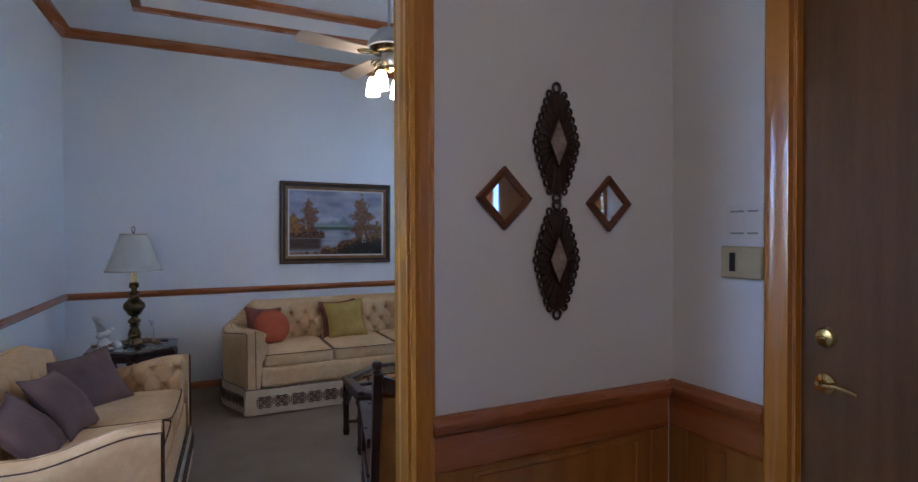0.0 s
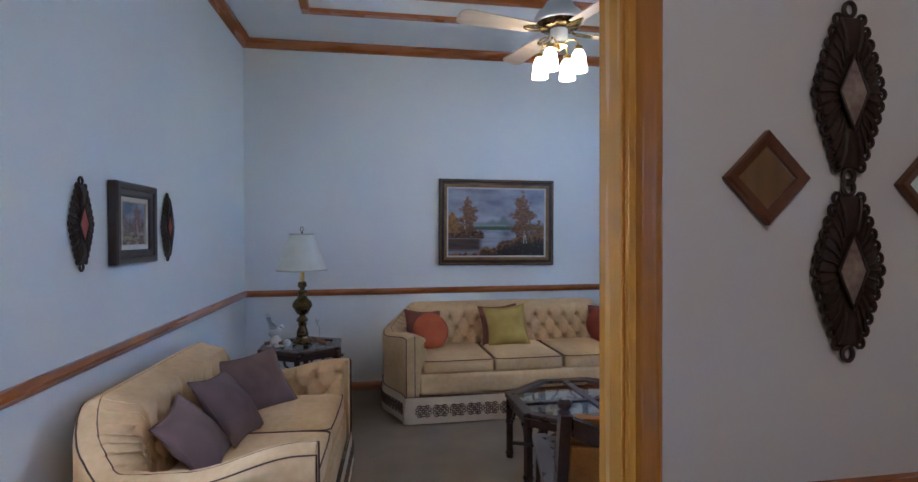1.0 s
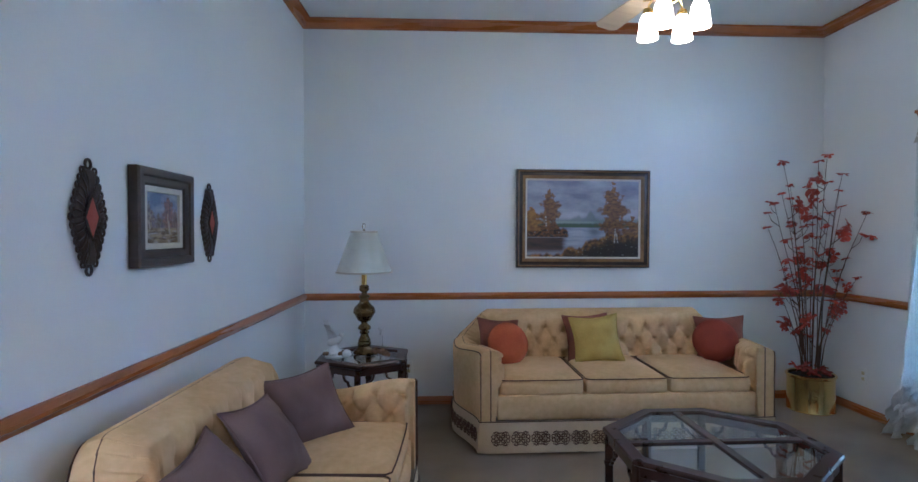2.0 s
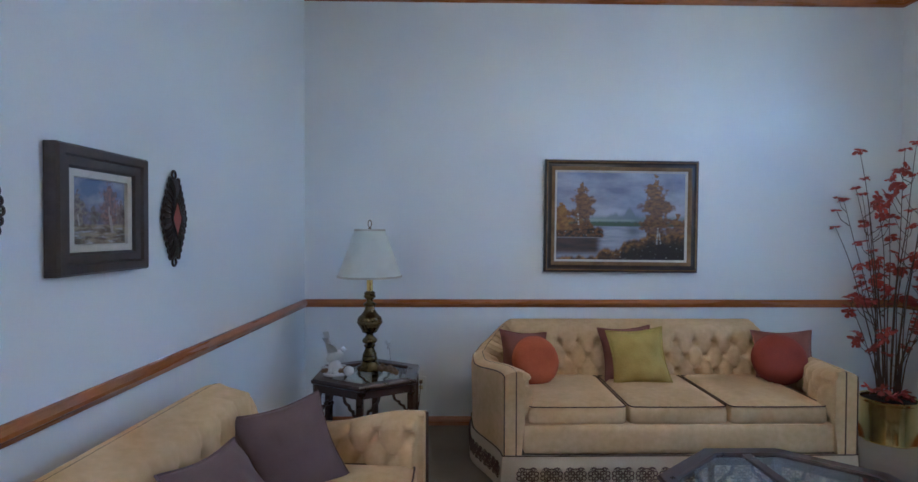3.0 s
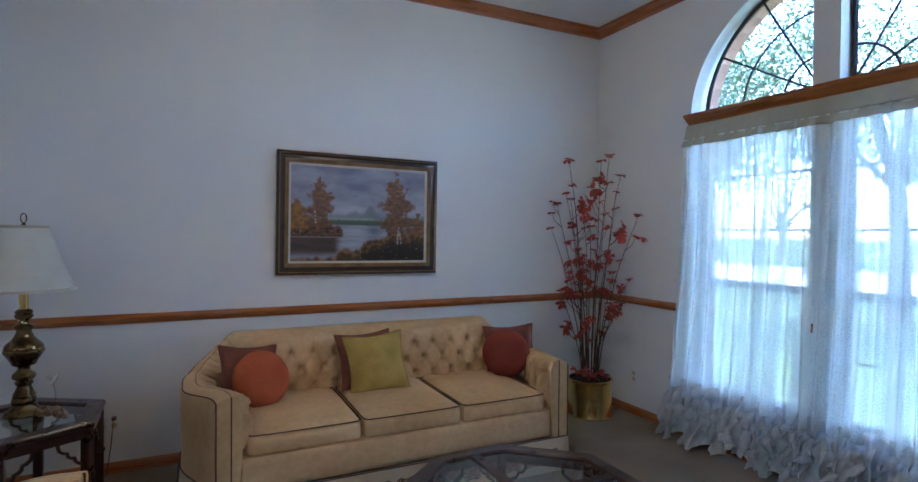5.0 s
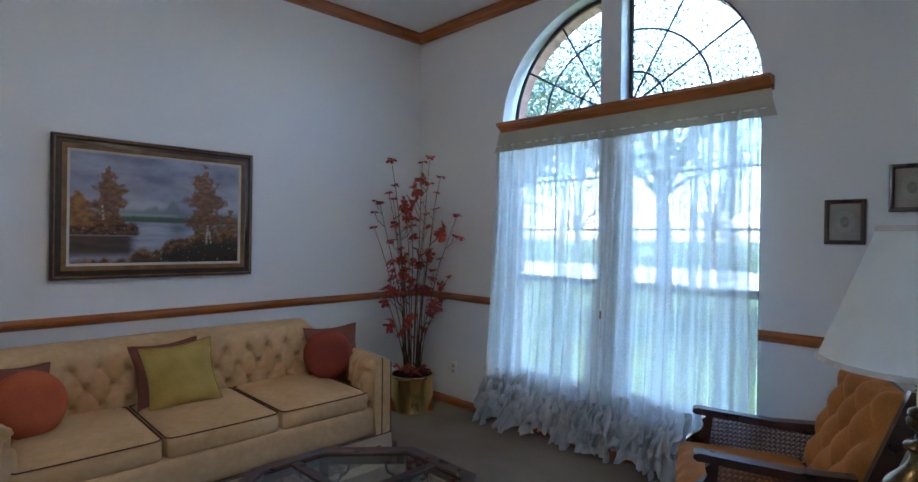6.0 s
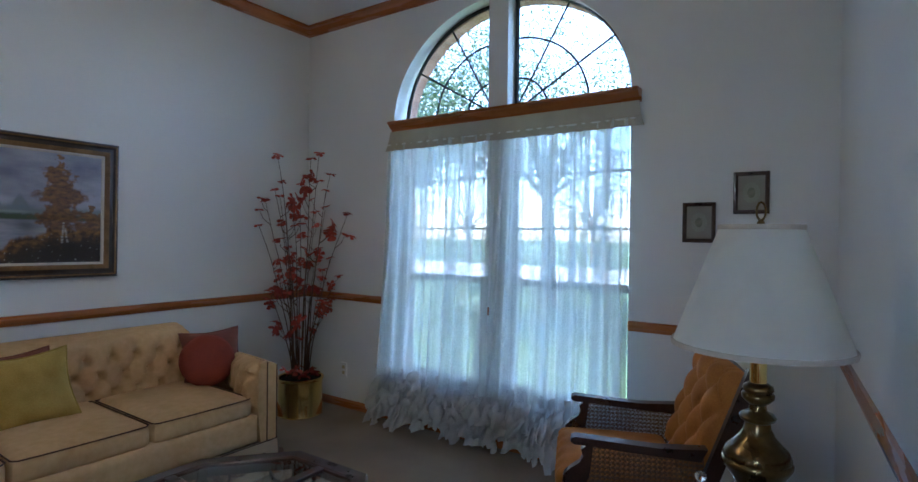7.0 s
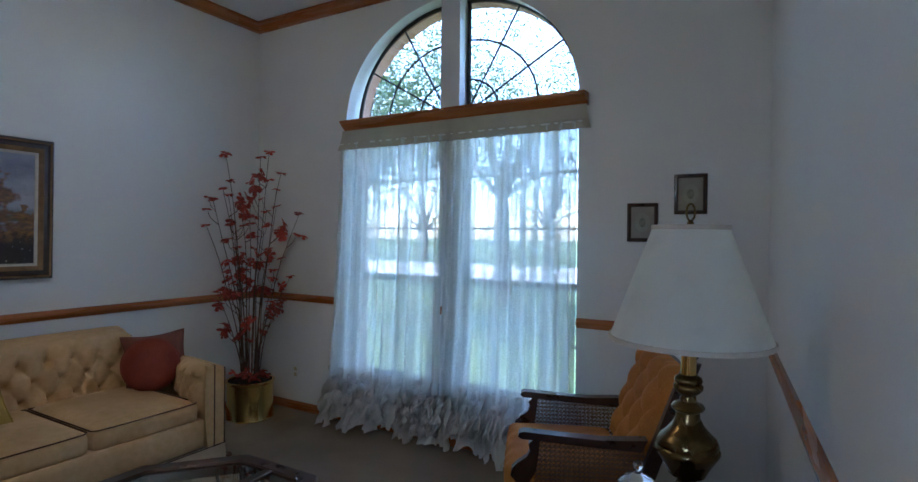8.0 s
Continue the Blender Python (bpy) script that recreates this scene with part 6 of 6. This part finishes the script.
# ---------------------------------------------------------------- small things
PORC = surface("white_porcelain", (0.70, 0.69, 0.66), (0.78, 0.77, 0.75), 0.2, 8, 80, 0.03, coat=0.4)
DRIED = surface("dried_flower", (0.15, 0.085, 0.045), (0.30, 0.19, 0.11), 0.9, 20, 160, 0.3)
TT = 0.56
bird = thing("bird_figurine", pose(-0.425, 5.38, TT, 0, 0, 12) @ Matrix.Diagonal((1.3, 1.3, 1.3, 1)), "white porcelain dove with raised wings on flowers", "figurine")
bm = bmesh.new()
bmesh.ops.create_uvsphere(bm, u_segments=18, v_segments=12, radius=1.0, matrix=pose(0.0, 0, 0.085, 0, -25, 0) @ Matrix.Diagonal((0.042, 0.022, 0.024, 1)))
bmesh.ops.create_uvsphere(bm, u_segments=12, v_segments=8, radius=0.014, matrix=Matrix.Translation((0.036, 0, 0.112)))
tube(bm, [(0.048, 0, 0.112), (0.060, 0, 0.109)], [0.004, 0.0008], 5)
part("dove_body", bm, PORC, bird, "", 60)
for s in (-1, 1):
    g = []
    for i in range(9):
        u = i / 8
        g.append([(-0.010 - 0.030 * u + 0.05 * (v - 0.5) * (1 - 0.5 * u) - 0.01 * math.sin(v * 9) * u, s * (0.012 + 0.065 * u), 0.100 + 0.085 * u ** 0.8 - 0.03 * u * u * (v > 0.6)) for v in (j / 6 for j in range(7))])
    bm = bmesh.new()
    vs = rows(bm, g)
    ex = bmesh.ops.solidify(bm, geom=list(bm.faces), thickness=0.003)
    part("wing", bm, PORC, bird, "", 50)
bm = bmesh.new()
lathe(bm, [(0.0, 0.0), (0.055, 0.0), (0.058, 0.008), (0.040, 0.030), (0.015, 0.066), (0.0, 0.07)], 18)
part("base", bm, PORC, bird)
for k in range(7):
    a = 2 * math.pi * k / 7
    bm = bmesh.new()
    for j in range(5):
        q = 2 * math.pi * j / 5
        bmesh.ops.create_icosphere(bm, subdivisions=1, radius=0.010, matrix=Matrix.Translation((0.05 * math.cos(a) + 0.011 * math.cos(q), 0.05 * math.sin(a) + 0.011 * math.sin(q), 0.024)))
    part("porcelain_flower", bm, PORC if k % 2 else DRIED, bird)
orb = thing("shell_ornament", pose(-0.335, 5.33, TT), "white round shell ornament on the glass", "ornament")
bm = bmesh.new()
bmesh.ops.create_uvsphere(bm, u_segments=20, v_segments=14, radius=0.032, matrix=Matrix.Translation((0, 0, 0.031)) @ Matrix.Diagonal((1, 0.9, 0.95, 1)))
for v in bm.verts:
    v.co.x += 0.002 * math.sin(v.co.z * 300)
part("shell", bm, PORC, orb, "", 60)
dr = thing("dried_bouquet", pose(-0.10, 5.38, TT), "brown dried flower cluster with a small bird on a wire", "ornament")
rng = random.Random(3)
for k in range(14):
    bm = bmesh.new()
    a, r = rng.uniform(0, 6.3), rng.uniform(0.0, 0.06)
    bmesh.ops.create_icosphere(bm, subdivisions=1, radius=rng.uniform(0.014, 0.022), matrix=Matrix.Translation((r * 1.2 * math.cos(a), r * math.sin(a), rng.uniform(0.018, 0.045))))
    for v in bm.verts:
        v.co += Vector((noise.noise(v.co * 90), noise.noise(v.co * 90 + Vector((9, 0, 0))), 0)) * 0.006
    part("dried_head", bm, DRIED, dr, "", 0)
part("wire", tube(bmesh.new(), [(0.0, 0, 0.03), (0.006, 0, 0.10), (-0.002, 0, 0.165)], 0.0012, 4), BRONZE, dr)
bm = bmesh.new()
bmesh.ops.create_uvsphere(bm, u_segments=12, v_segments=8, radius=1.0, matrix=pose(0, 0, 0.172, 0, -60, 0) @ Matrix.Diagonal((0.026, 0.009, 0.010, 1)))
tube(bm, [(0.012, 0, 0.193), (0.020, 0, 0.212)], [0.003, 0.0006], 5)
for s in (-1, 1):
    v = [bm.verts.new(p) for p in ((0, s * 0.004, 0.178), (-0.022, s * 0.022, 0.205), (-0.030, s * 0.014, 0.190), (-0.006, s * 0.004, 0.165))]
    bm.faces.new(v)
part("little_bird", bm, PORC, dr, "tiny pale bird", 50)
jar = thing("candy_jar", pose(2.15, 2.65, TT), "cut glass candy jar with a knobbed lid", "jar")
part("bowl", lathe(bmesh.new(), [(0.0, 0.0), (0.034, 0.0), (0.030, 0.008), (0.018, 0.018), (0.040, 0.040), (0.058, 0.070), (0.060, 0.088), (0.056, 0.088), (0.052, 0.070), (0.034, 0.044), (0.0, 0.030)], 16), GLASS, jar, "", 20)
part("lid", lathe(bmesh.new(), [(0.061, 0.090), (0.058, 0.102), (0.040, 0.120), (0.012, 0.132), (0.007, 0.138), (0.016, 0.150), (0.016, 0.158), (0.008, 0.168), (0.0, 0.170)], 16), GLASS, jar, "faceted glass lid", 20)
bowl = thing("glass_bowl", pose(1.42, 3.98, 0.105), "clear glass bowl on the coffee table's lower shelf", "bowl")
part("bowl_body", lathe(bmesh.new(), [(0.0, 0.0), (0.03, 0.0), (0.05, 0.03), (0.062, 0.07), (0.058, 0.07), (0.045, 0.032), (0.0, 0.008)], 24), GLASS, bowl)
outl = thing("wall_outlet", pose(0.055, BY - 0.0005, 0.30), "white wall outlet with a plugged-in cord", "outlet")
part("plate", B(-0.036, 0.036, -0.006, 0, -0.058, 0.058, 0.002), WHITE_PL, outl)
for z in (-0.022, 0.022):
    part("socket", B(-0.014, 0.014, -0.0075, -0.006, z - 0.013, z + 0.013), PLASTIC, outl)
part("plug", B(-0.010, 0.010, -0.030, -0.0076, 0.012, 0.032, 0.003), CORD, outl, "brown plug")
part("cord", tube(bmesh.new(), [(0, -0.030, 0.02), (0.0, -0.05, 0.0), (-0.01, -0.06, -0.12), (-0.03, -0.08, -0.28), (-0.16, -0.16, -0.293)], 0.003, 5), CORD, outl, "thin brown cord")
outl2 = thing("wall_outlet", pose(WX - 0.0005, 5.63, 0.30, 0, 0, -90), "white wall outlet beside the brass pot", "outlet")
part("plate", B(-0.036, 0.036, -0.006, 0, -0.058, 0.058, 0.002), WHITE_PL, outl2)
for z in (-0.022, 0.022):
    part("socket", B(-0.014, 0.014, -0.0075, -0.006, z - 0.013, z + 0.013), PLASTIC, outl2)

# ---------------------------------------------------------------- outdoors
GRASS = surface("lawn_grass", (0.030, 0.060, 0.016), (0.075, 0.115, 0.036), 0.95, 0.5, 30, 0.6)
CONC = surface("pale_concrete", (0.34, 0.33, 0.30), (0.44, 0.43, 0.40), 0.9, 0.8, 20, 0.2)
BARK = surface("tree_bark", (0.05, 0.035, 0.025), (0.12, 0.09, 0.065), 0.95, 6, 60, 0.8)
LEAF = surface("tree_leaf", (0.032, 0.056, 0.020), (0.085, 0.125, 0.045), 0.6, 1.2, 9, 0.0)
BRICK = surface("pink_brick", (0.30, 0.15, 0.10), (0.42, 0.24, 0.17), 0.9, 9, 90, 0.5, vary=0.15)
MORTAR = surface("mortar", (0.35, 0.32, 0.28), (0.45, 0.42, 0.37), 0.95, 9, 120, 0.4)
solid("ground", B(-80, 260, -200, 220, -0.6, -0.32), GRASS, "mown lawn in front of the house", "lawn", "structure")
solid("road", B(18, 30, -200, 220, -0.32, -0.30), CONC, "pale concrete street beyond the lawn", "street", "structure")
bm = bmesh.new()
arched_wall(bm, WX + 0.142, WX + 0.235, 3.6, 1.97, 6.6)
veneer = solid("wall_outside", bm, MORTAR, "pink brick outer face of the front wall", "wall", "structure")
bb = bmesh.new()
box(bb, -0.055, 0.055, -0.032, 0.032, -0.10, 0.10, 0.004)
brick_mesh = mesh_of("brick", bb, BRICK, 30)
nb = 44
for k in range(nb):
    q = math.pi * (k + 0.5) / nb
    ob = new("brick", brick_mesh)
    ob.parent = veneer
    rr = (WY1 - WY0) / 2 + 0.085
    ob.matrix_basis = Matrix.Translation((WX + 0.192, WYC - rr * math.cos(q), SILLZ + (ARCH + 0.085) * math.sin(q))) @ pose(0, 0, 0, math.degrees(math.pi / 2 - q) * 1.0, 0, 0)
for k in range(28):
    for sy, yy in ((1, WY1 + 0.083), (-1, WY0 - 0.083)):
        ob = new("brick", brick_mesh)
        ob.parent = veneer
        ob.matrix_basis = Matrix.Translation((WX + 0.192, yy, 0.36 + 0.036 + k * 0.0675)) @ pose(0, 0, 0, 90, 0, 0)


def tree(x, y, h, spread, seed, label, leaves=7000, clear=2.3):
    rng = random.Random(seed)
    root = thing("tree", pose(x, y, -0.32), label, "tree", "front yard trees")
    bm = bmesh.new()
    tube(bm, [(0, 0, 0), (0.05, 0.02, clear * 0.5), (0.0, 0.06, clear), (0.1, 0, clear + 1.0)], [0.22, 0.17, 0.14, 0.10], 10)
    part("trunk", bm, BARK, root)
    tips = []
    for k in range(11):
        a = 2 * math.pi * k / 11 + rng.uniform(-0.3, 0.3)
        r, z = spread * rng.uniform(0.45, 0.9), clear + (h - clear) * rng.uniform(0.12, 0.95)
        p = [(0, 0.05, clear - 0.2 + 0.1 * k / 11), (r * 0.35 * math.cos(a), r * 0.35 * math.sin(a), clear + (z - clear) * 0.5), (r * math.cos(a), r * math.sin(a), z)]
        part("limb", tube(bmesh.new(), p, [0.09, 0.05, 0.015], 6), BARK, root)
        tips.append(Vector(p[2]))
        tips.append(Vector(p[1]).lerp(Vector(p[2]), 0.5) + Vector((0, 0, 0.4)))
    tips += [Vector((rng.uniform(-1, 1) * spread * 0.7, rng.uniform(-1, 1) * spread * 0.7, clear + (h - clear) * rng.uniform(0.1, 1.0))) for _ in range(26)]
    vs, fs = [], []
    for k in range(leaves):
        c = tips[rng.randrange(len(tips))]
        o = Vector((rng.gauss(0, 1), rng.gauss(0, 1), rng.gauss(0, 0.75))) * spread * 0.17
        p = c + o
        d = Vector((rng.uniform(-1, 1), rng.uniform(-1, 1), rng.uniform(-1, 0.4))).normalized()
        s = d.cross(Vector((rng.uniform(-1, 1), rng.uniform(-1, 1), rng.uniform(-1, 1)))).normalized()
        ln = rng.uniform(0.045, 0.10)
        i = len(vs)
        vs += [p, p + d * ln * 0.5 + s * ln * 0.32, p + d * ln, p + d * ln * 0.5 - s * ln * 0.32]
        fs.append((i, i + 1, i + 2, i + 3))
    me = bpy.data.meshes.new("crown")
    me.from_pydata(vs, [], fs)
    me.materials.append(LEAF)
    cr = new("crown", me)
    cr.parent = root
    tagged(cr, "loose crown of small green leaves", kind="stuff")


tree(9.5, 10.2, 6.4, 2.6, 1, "leafy green yard tree near the window", 22000, 2.6)
tree(12.8, 8.2, 7.0, 2.6, 2, "leafy green yard tree with a dark trunk", 15000, 2.8)
tree(14.5, 14.5, 8.5, 3.4, 3, "tall leafy tree across the lawn", 9000, 2.8)
tree(31, 14, 8, 4.0, 4, "far shade tree beyond the street", 6000, 2.2)
tree(33, 24, 9, 4.6, 5, "far shade tree beyond the street", 6000, 2.2)
tree(30, 36, 9, 4.6, 6, "far shade tree beyond the street", 6000, 2.2)
tree(12, 1.5, 7, 2.6, 7, "leafy green yard tree by the entrance", 6000, 2.4)
